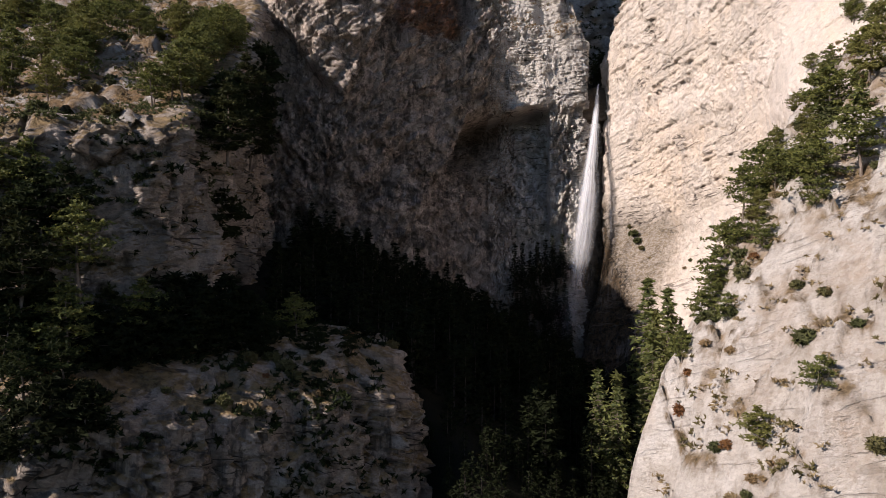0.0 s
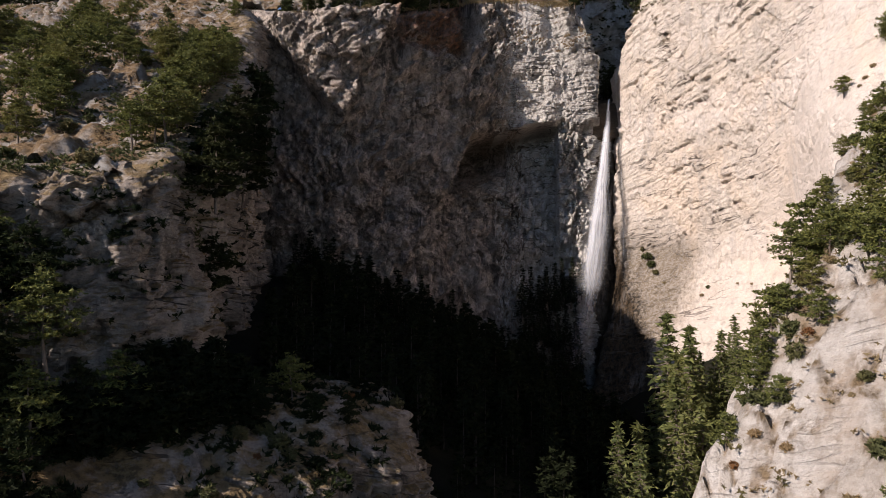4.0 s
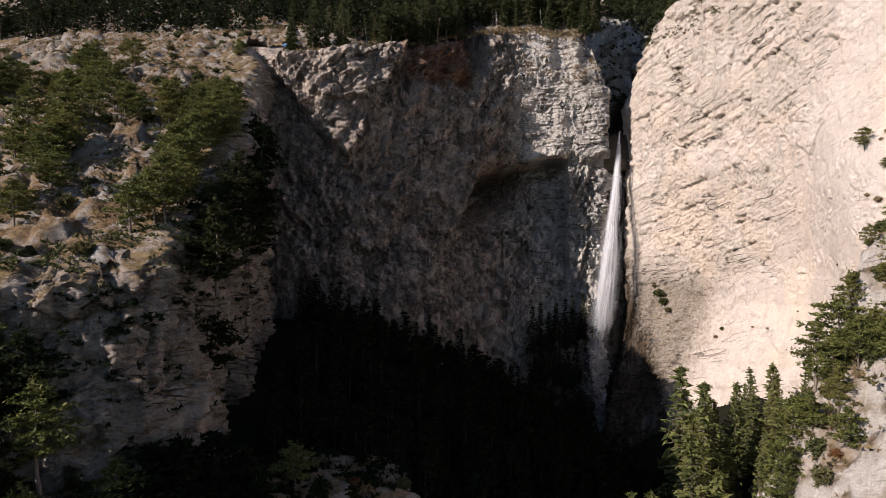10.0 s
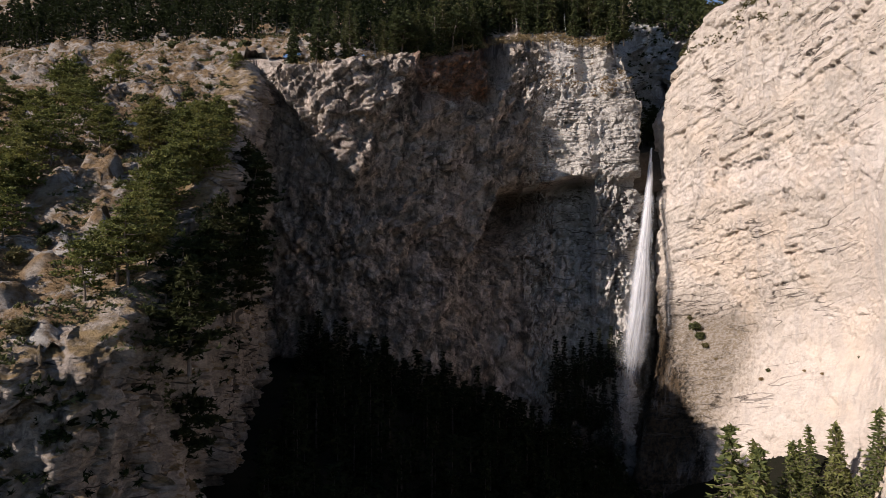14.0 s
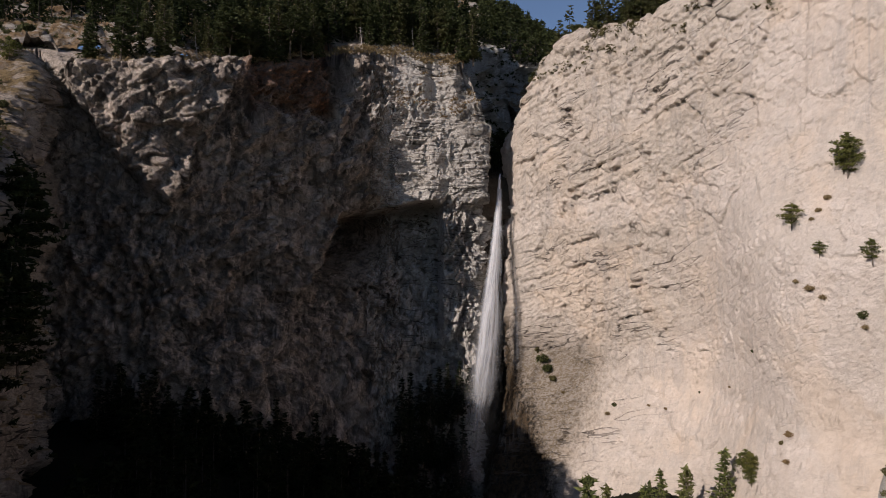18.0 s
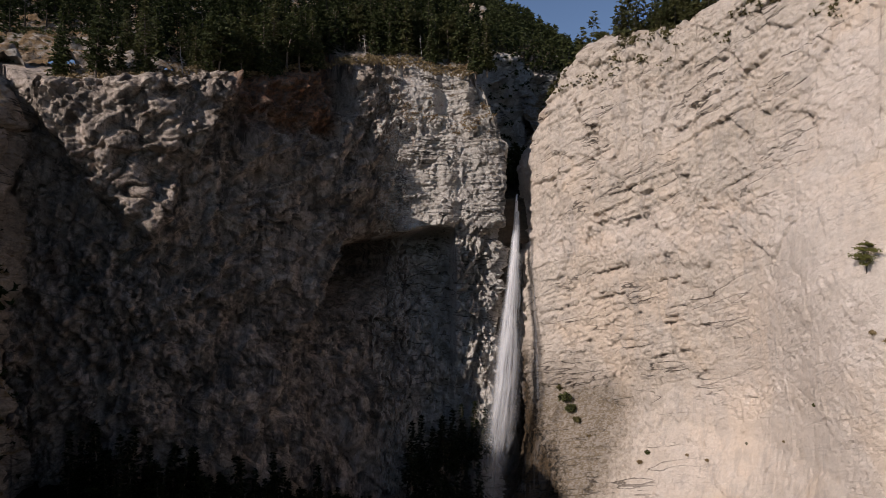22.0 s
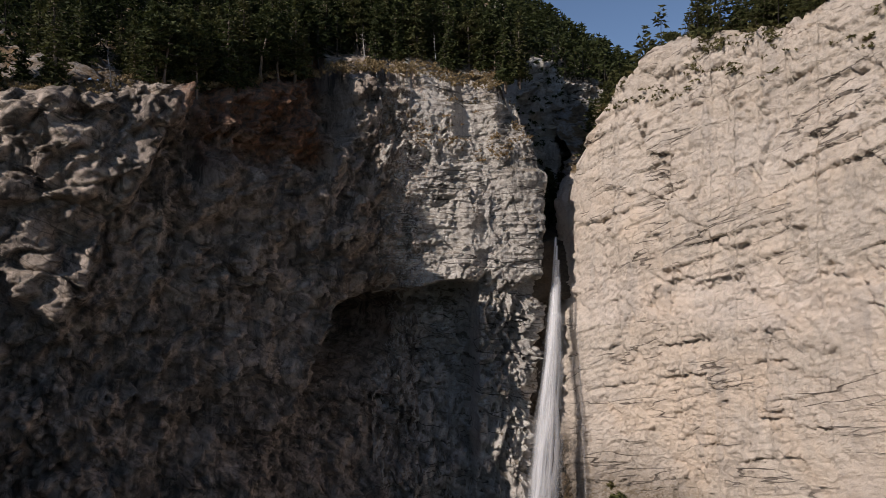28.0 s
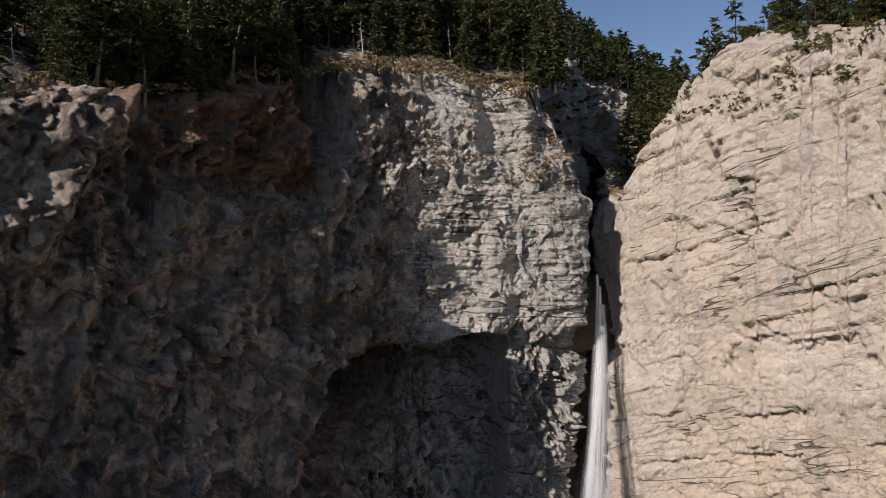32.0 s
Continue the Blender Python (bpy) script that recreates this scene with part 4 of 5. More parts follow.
SHRUBS = [tagged(shrub("shrub", RNG, r, n, 4, m, fl), lb, "shrub", "bushes on the rock") for r, n, m, fl, lb in (
    (1.3, 150, M_SHRUB, 0.75, "round olive-green bush on rock"), (1.8, 190, M_SHRUB, 0.6, "spreading green bush on the slope"), (1.0, 120, M_DRY, 0.6, "dry tan tuft on the rock"),
    (1.2, 130, M_RED, 0.7, "russet autumn bush among rocks"))]
for first in PINES + FIRS + RIMS + DARKS + SHRUBS + [DARK_PINE, CLING]:
    first.location = (0, -400, hollow(np.array(0.0), np.array(-400.0)))


USED = set()


def plant(first, x, y, z, scale=1.0, tilt=0.0):
    m = pose(x, y, z, RNG.uniform(-3, 3), RNG.uniform(-3, 3) + tilt, RNG.uniform(0, 360))
    if first.name not in USED:
        USED.add(first.name)
        ob = first
        ob.matrix_basis = m
    else:
        ob = copy_thing(first, m)
    ob.scale = (scale,) * 3
    return ob


GROUNDS = {}


def val(f, x, y):
    """The height of a ground at one place, from a table of metre steps."""
    if f not in GROUNDS:
        gx, gy = np.meshgrid(np.arange(-180.0, 175), np.arange(30.0, 405), indexing="ij")
        GROUNDS[f] = f(gx, gy)
    g = GROUNDS[f]
    i, j = min(max(int(x + 180), 0), g.shape[0] - 2), min(max(int(y - 30), 0), g.shape[1] - 2)
    a, b = x + 180 - i, y - 30 - j
    return float((g[i, j] * (1 - b) + g[i, j + 1] * b) * (1 - a) + (g[i + 1, j] * (1 - b) + g[i + 1, j + 1] * b) * a)


def pick(some):
    return some[RNG.randint(len(some))]


# pines of the dry hillside: thick near the gorge edge, thinner up the slope
for _ in range(2000):
    if len(bpy.data.objects) > 420:
        break
    x, y = RNG.uniform(-120, -44), RNG.uniform(88, 186)
    if x > float(left_front(np.array(y))) - 3.5:
        continue
    thick = perlin(np.array([x * 0.045, y * 0.035, 1.3])) + 0.35 * sm(-y, -150, -100) + 0.45 * sm(x, -70, -48) * sm(-y, -140, -105)
    if thick < 0.15 + RNG.uniform(0, 0.4) or (y < 96 and x < -42):
        continue
    plant(pick(PINES), x, y, val(hill, x, y) - 0.1, RNG.uniform(0.6, 1.05))
# the grove on the shoulder and along the gorge edge
for k in range(26):
    y = 96 + 2.3 * k + RNG.uniform(-1, 1)
    x = float(left_front(np.array(y))) - RNG.uniform(2.5, 9)
    plant(pick(PINES), x, y, val(hill, x, y) - 0.1, RNG.uniform(0.65, 1.0))
# trees that cling to ledges of the gorge side
for k in range(20):
    y = 97 + 2.9 * k + RNG.uniform(-1, 1)
    x = float(left_front(np.array(y))) + RNG.uniform(0.3, 4.0)
    plant(CLING, x, y, val(hill, x - 6, y) - RNG.uniform(3, 26), RNG.uniform(0.8, 1.25))
# low bushes on the hillside: the larger ones singly, the small growth as one mass
for k in range(110):
    x, y = RNG.uniform(-125, -46), RNG.uniform(84, 215)
    if y > 182 and x > -55:
        continue
    plant(SHRUBS[RNG.choice([0, 1, 2], p=[0.5, 0.3, 0.2])], x, y, val(hill, x, y) + 0.3, RNG.uniform(0.6, 1.3))


def undergrowth(name, label, spots, material, seed, blades=9, size=0.55):
    rng = np.random.RandomState(seed)
    p = np.repeat(np.array(spots), 5, 0)
    p = p + rng.normal(size=p.shape) * (0.55, 0.55, 0.16) + (0, 0, 0.4)
    root = tagged(new(name), label, "undergrowth", "", "stuff")
    tagged(part("leaves", mesh_of("leaves", *tufts(rng, p, size, blades, 0.7)), material, root), "", "", "", "stuff")


def slope_spots(count, seed, lo, hi):
    out = []
    while len(out) < count:
        x, y = RNG.uniform(-140, -44), RNG.uniform(80, 225)
        if y < 184 and x > float(left_front(np.array(y))) - 3 or y >= 184 and x > -54:
            continue
        if perlin(np.array([x * 0.08, y * 0.08, seed])) > RNG.uniform(lo, hi):
            out.append((x, y, val(hill, x, y)))
    return out


undergrowth("undergrowth", "low olive-green scrub scattered over the dry hillside", slope_spots(1500, 2.2, -0.3, 0.3), M_SHRUB, 3)
undergrowth("undergrowth", "dry tan grass tufts between the outcrops", slope_spots(1500, 7.7, -0.4, 0.4), M_DRY, 4, 8, 0.4)
RIM_GRASS = [(x, float(main_front(np.array(x))) + RNG.uniform(1.0, 7)) for x in RNG.uniform(-45, 44, 420)]
undergrowth("undergrowth", "dry brown grass along the cliff rim", [(x, y, val(hill, x, y) + 0.2) for x, y in RIM_GRASS], M_DRY, 6, 8, 0.5)
# forest above the rim: the front trees are things, the wood behind them is one mass
RIM_TREES = 0
while RIM_TREES < 205:
    x = RNG.uniform(-45, 48)
    back = (1.5 if x < 4 else 3.0) + RNG.uniform(0, 1) ** 1.4 * 22
    y = float(main_front(np.array(x))) + back
    if RNG.uniform(0, 1) > 0.10 + 0.9 * sm(np.array(x), -28, -8) or 12 < x < 43 and back < 7.5 or 4 < x < 14 and back < 14:
        continue
    plant(pick(RIMS), x, y, val(hill, x, y) - 0.2, RNG.uniform(0.7, 1.2))
    RIM_TREES += 1


def wood(name, label, spots, material, tuft=0.10, count=36, trunk=None):
    """A far wood as one mass of small trees."""
    rng = np.random.RandomState(5)
    pieces, trunks = [], []
    for x, y, z, h in spots:
        f = rng.uniform(0.06, 1.0, count) ** 1.15
        a = rng.uniform(0, 6.3, count)
        r = (0.24 * h * (1 - f) ** 0.7 + 0.25) * rng.uniform(0.3, 1.1, count)
        c = np.stack([x + r * np.cos(a), y + r * np.sin(a), z + f * h], -1)
        pieces.append(tufts(rng, c, tuft * h, 5, 0.45, 0.05))
        trunks.append(tube([(x, y, z - 1), (x, y, z + h * 0.9)], [0.02 * h, 0.02], 3))
    root = tagged(new(name), label, "forest", "", "stuff")
    tagged(part("foliage", mesh_of("foliage", *joined(pieces)), material, root), "", "", "", "stuff")
    tagged(part("trunks", mesh_of("trunks", *joined(trunks)), trunk or M_SHADE_BARK, root), "", "", "", "stuff")


def wood_spots(count, xa, xb, ya, yb, f, ok, low=7.0, high=13.0):
    out = []
    while len(out) < count:
        x, y = RNG.uniform(xa, xb), RNG.uniform(ya, yb)
        if ok(x, y):
            out.append((x, y, val(f, x, y) - 0.3, RNG.uniform(low, high)))
    return out


def gorge_bed(x, y):
    return 47.5 + 0.42 * np.clip(y - 222, 0, 60) + 0 * x


def bare_rock(x, y):
    """The pale outcrop that shows through the wood behind the tower."""
    return 268 < y < 325 and abs(x - 62 - 0.333 * (y - 290) - 3 * math.sin(y * 0.3)) < 6.5


# the wood behind the rim takes dimmed needles for its inner shade
wood("forest", "dense dark pine forest on the slope above the cliff rim", wood_spots(1000, -170, 62, 205, 300, hill, lambda x, y: y > float(main_front(np.array(x))) + 9 and (x > -45 or y > 222) and (x < 46 or y > float(gorge_front(np.array(x))) + 5) and not bare_rock(x, y)), M_DIM)
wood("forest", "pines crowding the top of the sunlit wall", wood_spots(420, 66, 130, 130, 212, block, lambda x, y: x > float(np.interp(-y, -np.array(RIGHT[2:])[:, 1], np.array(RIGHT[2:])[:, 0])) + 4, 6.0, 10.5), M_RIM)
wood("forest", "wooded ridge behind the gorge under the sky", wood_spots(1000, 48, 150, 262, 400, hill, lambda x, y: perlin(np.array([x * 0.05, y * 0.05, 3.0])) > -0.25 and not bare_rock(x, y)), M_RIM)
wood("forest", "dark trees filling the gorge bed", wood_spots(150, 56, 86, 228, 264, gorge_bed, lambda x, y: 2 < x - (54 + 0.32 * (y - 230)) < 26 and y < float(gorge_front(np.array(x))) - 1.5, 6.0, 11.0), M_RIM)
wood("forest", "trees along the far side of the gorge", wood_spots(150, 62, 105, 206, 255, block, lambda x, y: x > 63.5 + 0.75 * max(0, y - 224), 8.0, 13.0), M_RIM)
# trees and brush on top of the sunlit wall
for k in range(90):
    v = RNG.uniform(0, 1)
    x = 66 + 40 * v + RNG.uniform(0, 14)
    line = np.array(RIGHT[2:])
    y = 203 - 68 * v + RNG.uniform(0, 10)
    edge = float(np.interp(-y, -line[:, 1], line[:, 0]))
    if x < edge + 2.5:
        x = edge + 2.5 + RNG.uniform(0, 9)
    if k % 3:
        plant(RIMS[3] if k % 2 else RIMS[1], x, y, val(block, x, y) - 0.3, RNG.uniform(0.35, 0.7))
    else:
        plant(SHRUBS[RNG.choice([0, 1, 2, 3])], x, y, val(block, x, y), RNG.uniform(0.8, 1.3))
# firs at the foot of the sunlit wall
for x, y, top in ((62.5, 163.5, -24.5), (66.5, 158, -22.5), (70.5, 155, -18.5), (74, 152, -17), (58.5, 160, -33), (66, 166, -29), (72, 164, -24), (77, 158, -21), (62, 150, -33),
                  (68, 146, -30), (73, 144, -25), (56, 150, -40), (64, 138, -34), (70, 134, -29), (54, 140, -44), (60, 128, -40), (66, 125, -33), (52, 126, -47), (58, 118, -42), (80, 150, -14), (52.5, 150, -18), (55, 146, -20), (50, 138, -25), (47, 128, -28), (44, 118, -33), (49, 121, -31),
                  (46, 111, -35), (33, 120, -35), (34.5, 113, -37), (14, 112, -46), (20, 110, -47), (38, 124, -36)):
    ground_z = val(hollow, x, y)
    first = pick(FIRS)
    height = {FIRS[0]: 17.0, FIRS[1]: 14.0, FIRS[2]: 12.0}[first]
    plant(first, x, y, min(ground_z, top - 9), (top - min(ground_z, top - 9)) / height)
# shaded firs in the hollow: the line under the wall singly, the rest as one mass
def in_hollow(x, y):
    return y < float(main_front(np.array(x))) - 4 and x > float(left_front(np.array(y))) + 5 and not (x > 44 and y > 185)


wood("forest", "wood filling the hollow, its green darkened for the shade", wood_spots(330, -34, 54, 104, 204, hollow, in_hollow, 9.0, 16.0), M_SHADE, 0.075, 80, M_SHADE_BARK)
wood("forest", "shaded wood in the bottom of the ravine", wood_spots(130, -4, 34, 62, 108, hollow, lambda x, y: val(spur_height, x, y) < val(hollow, x, y) and x > -4 + 0.2 * (96 - y), 4.0, 7.0), M_SHADE, 0.09, 50, M_SHADE_BARK)
wood("forest", "shaded wood below the foot of the falls", wood_spots(200, 34, 66, 110, 204, hollow, lambda x, y: val(spur_height, x, y) < val(hollow, x, y) and y < float(main_front(np.array(x))) - 6 and x < 50 + 0.25 * (190 - y), 6.0, 11.0), M_SHADE, 0.085, 60, M_SHADE_BARK)
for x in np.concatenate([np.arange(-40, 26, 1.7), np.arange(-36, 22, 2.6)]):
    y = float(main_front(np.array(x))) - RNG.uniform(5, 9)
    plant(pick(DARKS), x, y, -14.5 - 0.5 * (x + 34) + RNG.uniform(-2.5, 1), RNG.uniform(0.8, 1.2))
# extra dark firs, added to blacken the recess left of the falls
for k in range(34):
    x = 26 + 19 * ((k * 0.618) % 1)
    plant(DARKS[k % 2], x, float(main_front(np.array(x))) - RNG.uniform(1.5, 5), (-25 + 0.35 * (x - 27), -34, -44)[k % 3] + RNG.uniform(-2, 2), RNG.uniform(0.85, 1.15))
# pines of the white spur
for x, y, s, k in ((45.5, 79, 1.0, 0), (48, 77, 0.6, 1), (43, 76, 0.75, 2), (39.5, 74, 0.6, 2), (37, 75, 0.7, 3),
                   (34.5, 73, 0.55, 2), (41, 70, 0.55, 3), (46, 68, 0.8, 0), (50, 66, 0.9, 1), (44, 64, 0.5, 2), (31.5, 71.5, 0.5, 3), (36, 69, 0.5, 2), (55, 72, 0.9, 0), (33, 55, 0.55, 3),
                   (36, 50, 0.5, 2), (61, 76, 0.8, 1), (29, 46, 0.55, 3), (42, 78, 0.6, 1), (54, 79, 0.5, 3),
                   (39, 77, 0.7, 0), (52, 75, 0.9, 0), (57, 77, 0.5, 3), (48, 72, 0.7, 3), (44, 73, 0.6, 0), (60, 70, 0.9, 1), (66, 73, 0.9, 0), (64, 66, 0.8, 3), (57, 64, 0.7, 0), (52, 60, 0.6, 2)):
    plant(PINES[k], x, y, val(spur_height, x, y) - 0.3, s)
undergrowth("undergrowth", "dry tufts and low scrub on the white spur", [(x, y, val(spur_height, x, y)) for x, y in zip(RNG.uniform(27, 70, 500), RNG.uniform(40, 88, 500)) if y < 72 + 0.6 * (x - 31) and perlin(np.array([x * 0.12, y * 0.12, 4.0])) > -0.05], M_DRY, 9, 8, 0.4)
undergrowth("undergrowth", "olive scrub on the white spur", [(x, y, val(spur_height, x, y)) for x, y in zip(RNG.uniform(29, 70, 420), RNG.uniform(46, 90, 420)) if y < 73 + 0.6 * (x - 31) and perlin(np.array([x * 0.1, y * 0.1, 9.0])) > 0.05], M_SHRUB, 10, 9, 0.5)
for k in range(44):
    x = RNG.uniform(33, 62)
    y = 61 + 0.6 * (x - 31) + RNG.uniform(0, 13)
    first = pick(PINES) if k % 5 < 2 else pick(SHRUBS[:2])
    plant(first, x, y, val(spur_height, x, y) - 0.2, RNG.uniform(0.3, 0.55) if k % 5 < 2 else RNG.uniform(0.6, 1.2))
for k in range(60):
    x, y = RNG.uniform(26, 66), RNG.uniform(44, 80)
    if y > 72 + 0.6 * (x - 31):
        continue
    plant(SHRUBS[RNG.choice([0, 1, 2, 2, 3])], x, y, val(spur_height, x, y), RNG.uniform(0.3, 0.9))
# tall pines before the shoulder
for x, y, top, k in ((-54, 77, 2.5, 1), (-50.5, 75.5, 0.5, 1), (-47.5, 76.5, -1, 0), (-57.5, 76, 3.5, 1), (-61, 77, 3, 0), (-44.5, 73.5, -6, 1), (-52.5, 70, -5, 1), (-48.5, 68, -9, 0), (-57.5, 70, -3, 1), (-63, 72, 0, 1), (-55, 64, -9, 1), (-60, 64, -7, 0)):
    # trees in shade take the dimmed pine, the lit ones the bright needles
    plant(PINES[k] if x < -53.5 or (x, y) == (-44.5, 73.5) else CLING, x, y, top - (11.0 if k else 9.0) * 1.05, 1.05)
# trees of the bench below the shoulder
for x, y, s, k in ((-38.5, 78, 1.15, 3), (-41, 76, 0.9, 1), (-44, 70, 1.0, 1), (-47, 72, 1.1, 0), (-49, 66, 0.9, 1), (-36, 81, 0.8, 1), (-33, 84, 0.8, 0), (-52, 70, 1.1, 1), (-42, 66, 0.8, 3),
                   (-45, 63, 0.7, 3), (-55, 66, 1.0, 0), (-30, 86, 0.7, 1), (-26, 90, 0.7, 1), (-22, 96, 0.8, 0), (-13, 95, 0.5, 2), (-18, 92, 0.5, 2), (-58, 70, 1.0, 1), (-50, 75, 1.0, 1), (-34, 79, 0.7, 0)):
    # three sunlit pines stay bright; the others carry shade in their needles
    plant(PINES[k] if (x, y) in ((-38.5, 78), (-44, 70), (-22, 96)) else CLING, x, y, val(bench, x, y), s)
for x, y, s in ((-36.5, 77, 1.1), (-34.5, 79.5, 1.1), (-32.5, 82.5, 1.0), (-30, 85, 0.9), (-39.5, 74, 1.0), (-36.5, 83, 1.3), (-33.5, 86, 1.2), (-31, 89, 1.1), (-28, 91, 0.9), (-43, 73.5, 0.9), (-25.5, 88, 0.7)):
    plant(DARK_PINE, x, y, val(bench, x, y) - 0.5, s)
for k in range(34):
    x = RNG.uniform(-60, -6)
    y = 60 + 0.62 * (x + 42) * (x > -42) + RNG.uniform(3, 26)
    plant(SHRUBS[RNG.choice([0, 1, 1, 2, 3])], x, y, val(bench, x, y), RNG.uniform(0.4, 1.1))


# bleached dead trees on the rim
def snag(name, rng, h):
    root = new(name)
    zz = np.linspace(-0.8, h, 7)
    line = np.stack([0.2 * np.sin(zz * 0.7 + 1), 0.15 * np.sin(zz), zz], -1)
    limbs = [tube(line, np.linspace(0.02 * h, 0.03, 7), 6)]
    for k in range(22):
        f = rng.uniform(0.25, 0.97)
        p = np.array([np.interp(f * h, zz, line[:, 0]), np.interp(f * h, zz, line[:, 1]), f * h])
        a = rng.uniform(0, 6.3)
        d = np.array([math.cos(a), math.sin(a), rng.uniform(-0.3, 0.4)]) * rng.uniform(0.5, 1.7) * (1.15 - f)
        limbs.append(tube([p, p + d * 0.6, p + d + (0, 0, -0.15)], [0.045, 0.03, 0.008], 4))
    part("trunk", mesh_of("trunk", *joined(limbs)), M_DEAD, root)
    return root


for n_snag, (x, back, h) in enumerate(((-7.0, 2.6, 8.0), (-24.0, 3.5, 6.0), (16.0, 9.0, 7.0), (31.0, 8.5, 6.5))):
    y = float(main_front(np.array(x))) + back
    dead = tagged(snag("dead_tree", np.random.RandomState(30 + n_snag), h), "bleached bare dead tree standing on the cliff rim", "tree", "dead trees on the rim")
    dead.location = (x, y, val(hill, x, y))
# near-black pines added to stand for the dark holes of the low buttress
for x, y, z, sc in ((-40.5, 60.5, -34, 1.0), (-37.5, 62, -33, 0.8), (-16.5, 83.5, -36.5, 0.75), (-10.5, 88.5, -40, 0.4), (-43, 59.5, -35, 0.7), (-24, 76, -40, 0.5)):
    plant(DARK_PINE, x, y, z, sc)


# ---- the waterfall ----
def water_material(name, cover, frayed):
    """Falling water: soft at its edges, streaked along the fall, thinner towards the foot."""
    n = Nodes(name)
    uv = n.tree.nodes.new("ShaderNodeUVMap").outputs[0]
    s = n.tree.nodes.new("ShaderNodeSeparateXYZ")
    n.put(s.inputs[0], uv)
    u, f = s.outputs[0], s.outputs[1]
    streak = n.noise(1.0, n.scaled(9, 5, 1, vector=uv), 6.0, 0.62, 0.6)
    hair = n.noise(1.0, n.scaled(30, 9, 1, vector=uv), 4.0, 0.6, 0.3)
    side = n.calc("ABSOLUTE", n.calc("SUBTRACT", n.calc("MULTIPLY", u, 2.0), 1.0), 0.0)
    side = n.calc("ADD", side, n.calc("MULTIPLY", n.calc("SUBTRACT", streak, 0.5), frayed))
    alpha = n.calc("MULTIPLY", n.ramp(side, 1.0, 0.25), n.ramp(streak, 0.25 + 0.1 * frayed, 0.62))
    alpha = n.calc("MULTIPLY", alpha, n.calc("ADD", 0.55, n.calc("MULTIPLY", hair, 0.9)))
    alpha = n.calc("MULTIPLY", alpha, n.calc("ADD", 0.07, n.calc("MULTIPLY", n.ramp(f, 0.86, 0.34), 0.93)))
    alpha = n.calc("MULTIPLY", alpha, n.ramp(n.calc("ADD", f, n.calc("MULTIPLY", streak, 0.25)), 1.12, 0.9))
    alpha = n.calc("MINIMUM", n.calc("MULTIPLY", alpha, cover), 1.0)
    n.done((0.86, 0.86, 0.87), 0.7, None, 0.1)
    glow, clear = n.tree.nodes.new("ShaderNodeBsdfTranslucent"), n.tree.nodes.new("ShaderNodeBsdfTransparent")
    glow.inputs[0].default_value = (0.86, 0.86, 0.87, 1)
    both, seen = n.tree.nodes.new("ShaderNodeMixShader"), n.tree.nodes.new("ShaderNodeMixShader")
    both.inputs[0].default_value = 0.45
    n.tree.links.new(n.bsdf.outputs[0], both.inputs[1])
    n.tree.links.new(glow.outputs[0], both.inputs[2])
    n.put(seen.inputs[0], alpha)
    n.tree.links.new(clear.outputs[0], seen.inputs[1])
    n.tree.links.new(both.outputs[0], seen.inputs[2])
    n.tree.links.new(seen.outputs[0], n.tree.nodes["Material Output"].inputs[0])
    return n.mat


LIP = np.array((56.3, 219.3, 47.6))


def fall_line(f, lean=0.0):
    """Places on the falling water; f goes from the lip to the foot."""
    k = np.sqrt(np.maximum(f, 0))
    return LIP + np.stack([-14.5 * k * (0.36 + 0.64 * f) * (1 + lean), -14.5 * k * (0.75 + 0.25 * f), -97.0 * f], -1)


def water_sheet(name, f0, f1, wide, lean, forward, bow, material, parent, seed):
    """One bowed veil of falling water, with its place on the fall as the surface coordinates."""
    m, n = 130, 13
    f = np.linspace(f0, f1, m)
    q = np.linspace(-1, 1, n)
    line = fall_line(f, lean)
    width = wide * np.interp(f, (0, 0.05, 0.15, 0.33, 0.5, 0.65, 0.8, 1.0), (0.55, 0.8, 1.5, 2.9, 4.0, 4.6, 5.0, 5.2))
    ragged = 1 + 0.16 * perlin(np.stack([f * 22, f * 0 + seed, f * 0], -1))
    drift = 0.10 * width * perlin(np.stack([f * 9, f * 0 + seed, f * 0 + 3], -1))
    g = np.repeat(line[:, None], n, 1)
    g[..., 0] += drift[:, None] + (width * ragged)[:, None] * q
    g[..., 1] += -forward - bow * width[:, None] * (1 - q ** 2)
    ob = sheet(name, g, None, material, True, parent)
    layer = ob.data.uv_layers.new(name="UVMap")
    index = np.empty(len(ob.data.loops), np.int32)
    ob.data.loops.foreach_get("vertex_index", index)
    uv = np.stack([(index % n) / (n - 1), f[index // n]], -1)
    layer.data.foreach_set("uv", uv.astype(np.float32).ravel())


falls = tagged(new("waterfall"), "white waterfall leaping from a narrow notch and thinning into spray", "waterfall")
M_JET, M_VEIL, M_MIST = water_material("white_water", 1.25, 0.5), water_material("water_veil", 0.7, 1.0), water_material("water_mist", 0.4, 1.6)
water_sheet("jet", 0.0, 0.7, 0.75, 0.0, 0.0, 0.3, M_JET, falls, 1.3)
water_sheet("core", 0.02, 0.86, 0.62, 0.05, 0.8, 0.3, M_JET, falls, 7.1)
water_sheet("veil", 0.05, 0.97, 1.05, -0.04, 1.4, 0.25, M_VEIL, falls, 12.7)
water_sheet("veil", 0.10, 0.94, 0.85, 0.12, 2.0, 0.25, M_VEIL, falls, 21.9)
water_sheet("spray", 0.16, 1.0, 1.5, 0.08, 2.6, 0.2, M_MIST, falls, 33.1)
LIP = np.array((58.4, 216.0, 36.0))
side_fall = tagged(new("waterfall"), "thin side trickle running down beside the main fall", "waterfall")
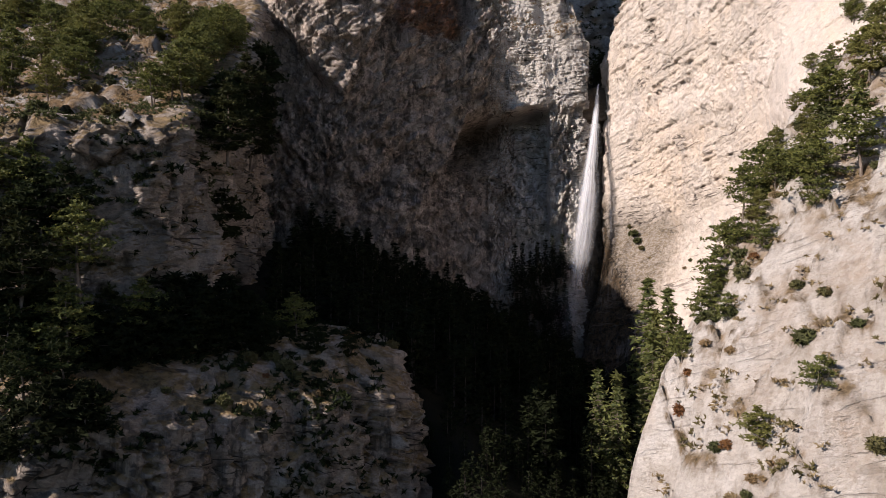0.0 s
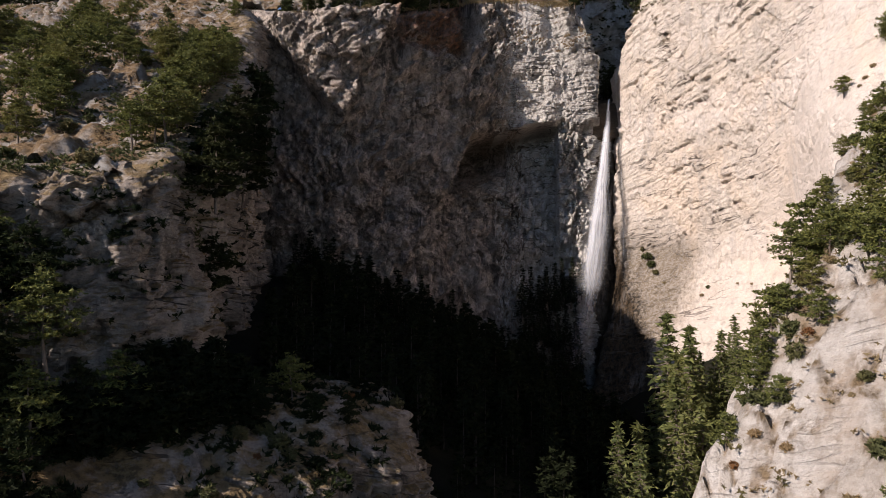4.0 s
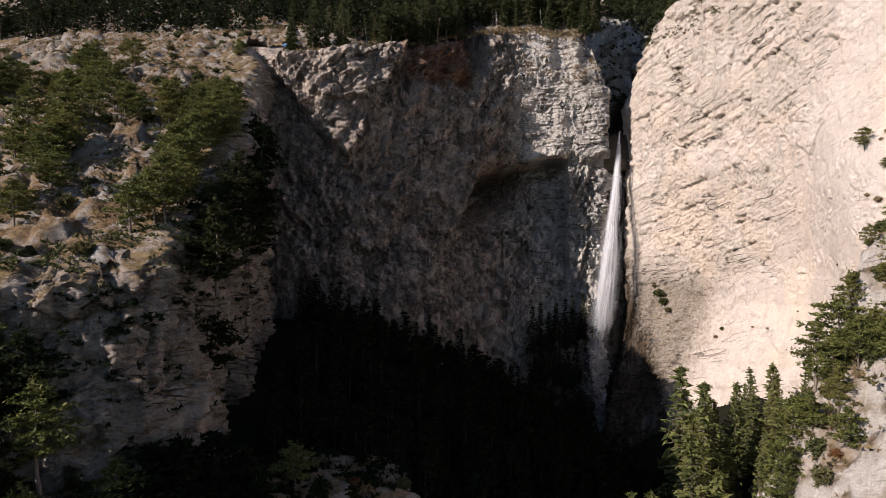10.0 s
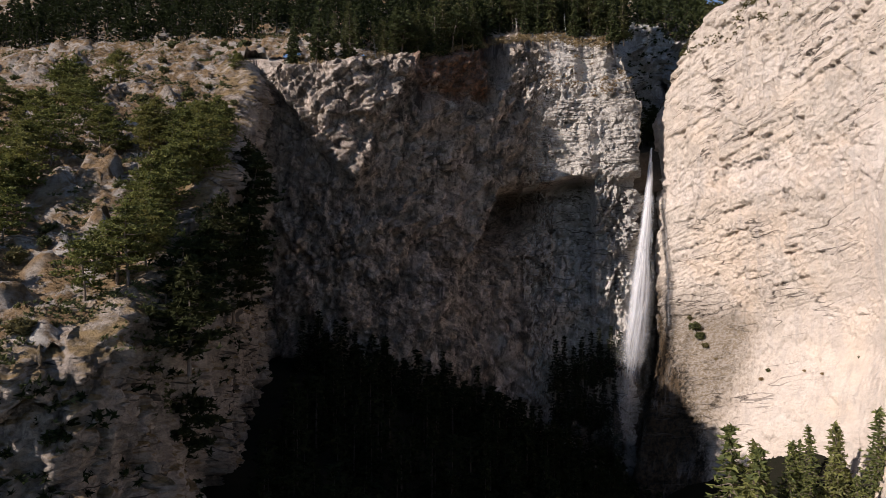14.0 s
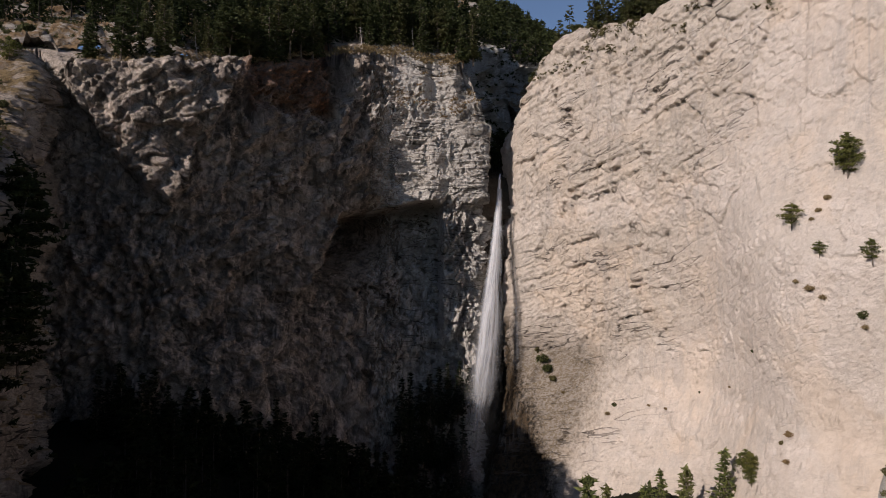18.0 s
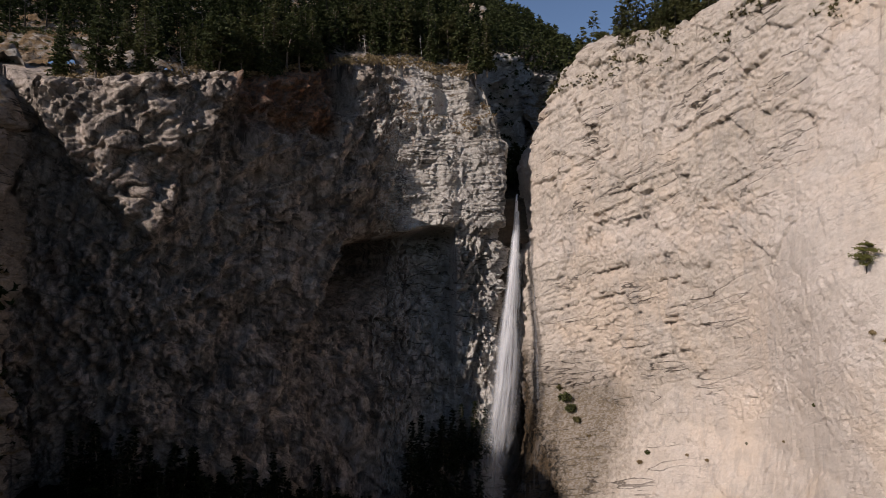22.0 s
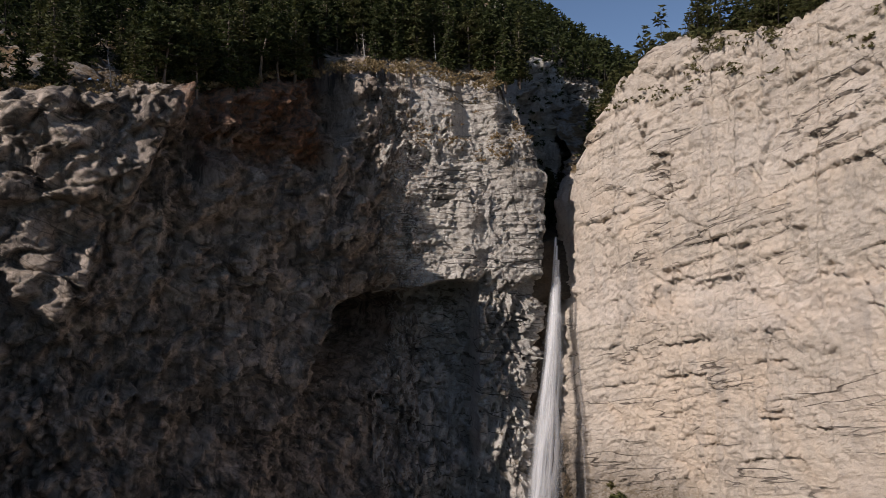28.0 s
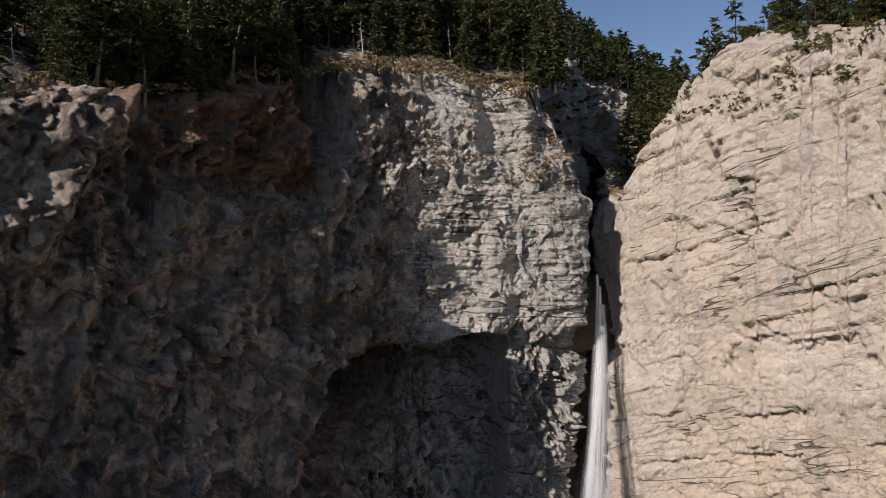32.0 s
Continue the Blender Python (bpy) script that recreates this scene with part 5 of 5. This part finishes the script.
water_sheet("trickle", 0.0, 0.42, 0.14, -0.9, 0.0, 0.2, M_MIST, side_fall, 5.0)


# ---- plants that cling to the sunlit wall ----
def on_face(ob, x, z, axis=0):
    """The place of a cliff's surface at the given x (or y) and height."""
    n = len(ob.data.vertices)
    co = np.empty(n * 3, np.float32)
    ob.data.vertices.foreach_get("co", co)
    co = co.reshape(-1, 3)
    k = np.argmin((co[:, axis] - x) ** 2 + (co[:, 2] - z) ** 2)
    return co[k]


WALL = bpy.data.objects["cliff_right"]
for y, z, k, sc in ((210.0, -5.5, 1, 1.2), (208.4, -7.8, 1, 1.0), (211.5, -3.0, 0, 0.8), (206.5, -10, 1, 0.7), (203, -13, 2, 0.9), (189, -14.0, 0, 0.6), (190, -16.0, 2, 0.8), (133.5, 18.4, 2, 1.0), (131.5, 17.0, 2, 0.8), (136, 19.5, 2, 0.7),
                    (125.1, 14.2, 0, 0.8), (124.5, 12.5, 2, 0.8), (132.6, 34.0, 2, 0.8), (133.4, 32.0, 2, 0.7), (134.2, 30.6, 2, 0.6), (150.5, 5.0, 0, 0.4), (137.1, -8, 2, 0.9), (138.5, -10, 0, 0.5), (136, -12, 2, 0.8), (176.5, -12.0, 2, 0.6), (181, -12, 2, 0.5),
                    (160, -4, 2, 0.4), (170, -7, 0, 0.3), (215.5, 66, 0, 0.7), (213, 70, 3, 0.9), (217, 62, 0, 0.6), (210.5, 73, 3, 0.8)):
    p = on_face(WALL, y, z, 1)
    plant(SHRUBS[k], float(p[0]), float(p[1]), float(p[2]) - 0.3, sc)
for y, z, k, sc in ((131.1, 39.5, 3, 0.75), (130.0, 38.0, 3, 0.65), (137.4, 29.3, 2, 0.62), (123.7, 23.6, 3, 0.45), (132.0, 24.3, 2, 0.36), (145.5, -17.0, 3, 0.6), (144.4, -17.5, 3, 0.55), (143.6, -18.5, 3, 0.4)):
    p = on_face(WALL, y, z, 1)
    plant(PINES[k], float(p[0]) - 0.3, float(p[1]), float(p[2]) - 0.5, sc)


# ---- bushes and grass in the cracks of the rock faces ----
def ledge_growth(cliff_name, label, count, material, seed, blades, size, ok, flat=0.35):
    """Growth on the ledges of a cliff: places of its surface that look upward, in patches."""
    ob = bpy.data.objects[cliff_name]
    n = len(ob.data.polygons)
    centre, up = np.empty(n * 3, np.float32), np.empty(n * 3, np.float32)
    ob.data.polygons.foreach_get("center", centre)
    ob.data.polygons.foreach_get("normal", up)
    centre, up = centre.reshape(-1, 3).astype(float), np.abs(up.reshape(-1, 3)[:, 2])
    rng = np.random.RandomState(seed)
    k = rng.choice(n, min(n, 60000), False)
    c = centre[k]
    patchy = perlin(c * 0.09 + seed) + 0.5 * perlin(c * 0.3 + seed)
    good = (up[k] > flat) & (patchy > 0.05) & ok(c)
    undergrowth("undergrowth", label, c[good][:count] - (0, 0, 0.3), material, seed, blades, size)


# brush of the next three in dimmed needles, shade included in the colour
ledge_growth("cliff_left", "dark bushes in the cracks of the shaded shoulder", 500, M_DIM, 51, 9, 0.7, lambda c: (c[:, 2] < 12) & (c[:, 2] > -34), 0.3)
ledge_growth("cliff_low", "dark bushes hanging on the dim buttress", 800, M_DIM, 52, 9, 0.6, lambda c: c[:, 2] > -62, 0.3)
ledge_growth("cliff_low", "dense dark brush over the shaded bench", 1100, M_DIM, 53, 10, 0.8, lambda c: (c[:, 2] > -36) & (c[:, 0] < -8), 0.75)
ledge_growth("cliff_right", "scrub along the broken top edge of the sunlit wall", 420, M_SHRUB, 54, 8, 0.5, lambda c: c[:, 2] > 72, 0.5)
ledge_growth("gorge_wall", "brush on the ledges above the gorge", 300, M_RIM, 55, 9, 0.7, lambda c: c[:, 2] > 60, 0.3)
ledge_growth("cliff_tower", "grass and low brush on the tower's top", 160, M_DRY, 56, 8, 0.45, lambda c: c[:, 2] > 62, 0.6)
ledge_growth("cliff_left", "dry tufts and low scrub on the sunlit shoulder", 350, M_SHRUB, 57, 8, 0.45, lambda c: (c[:, 2] > -3) & (c[:, 1] < 120), 0.6)
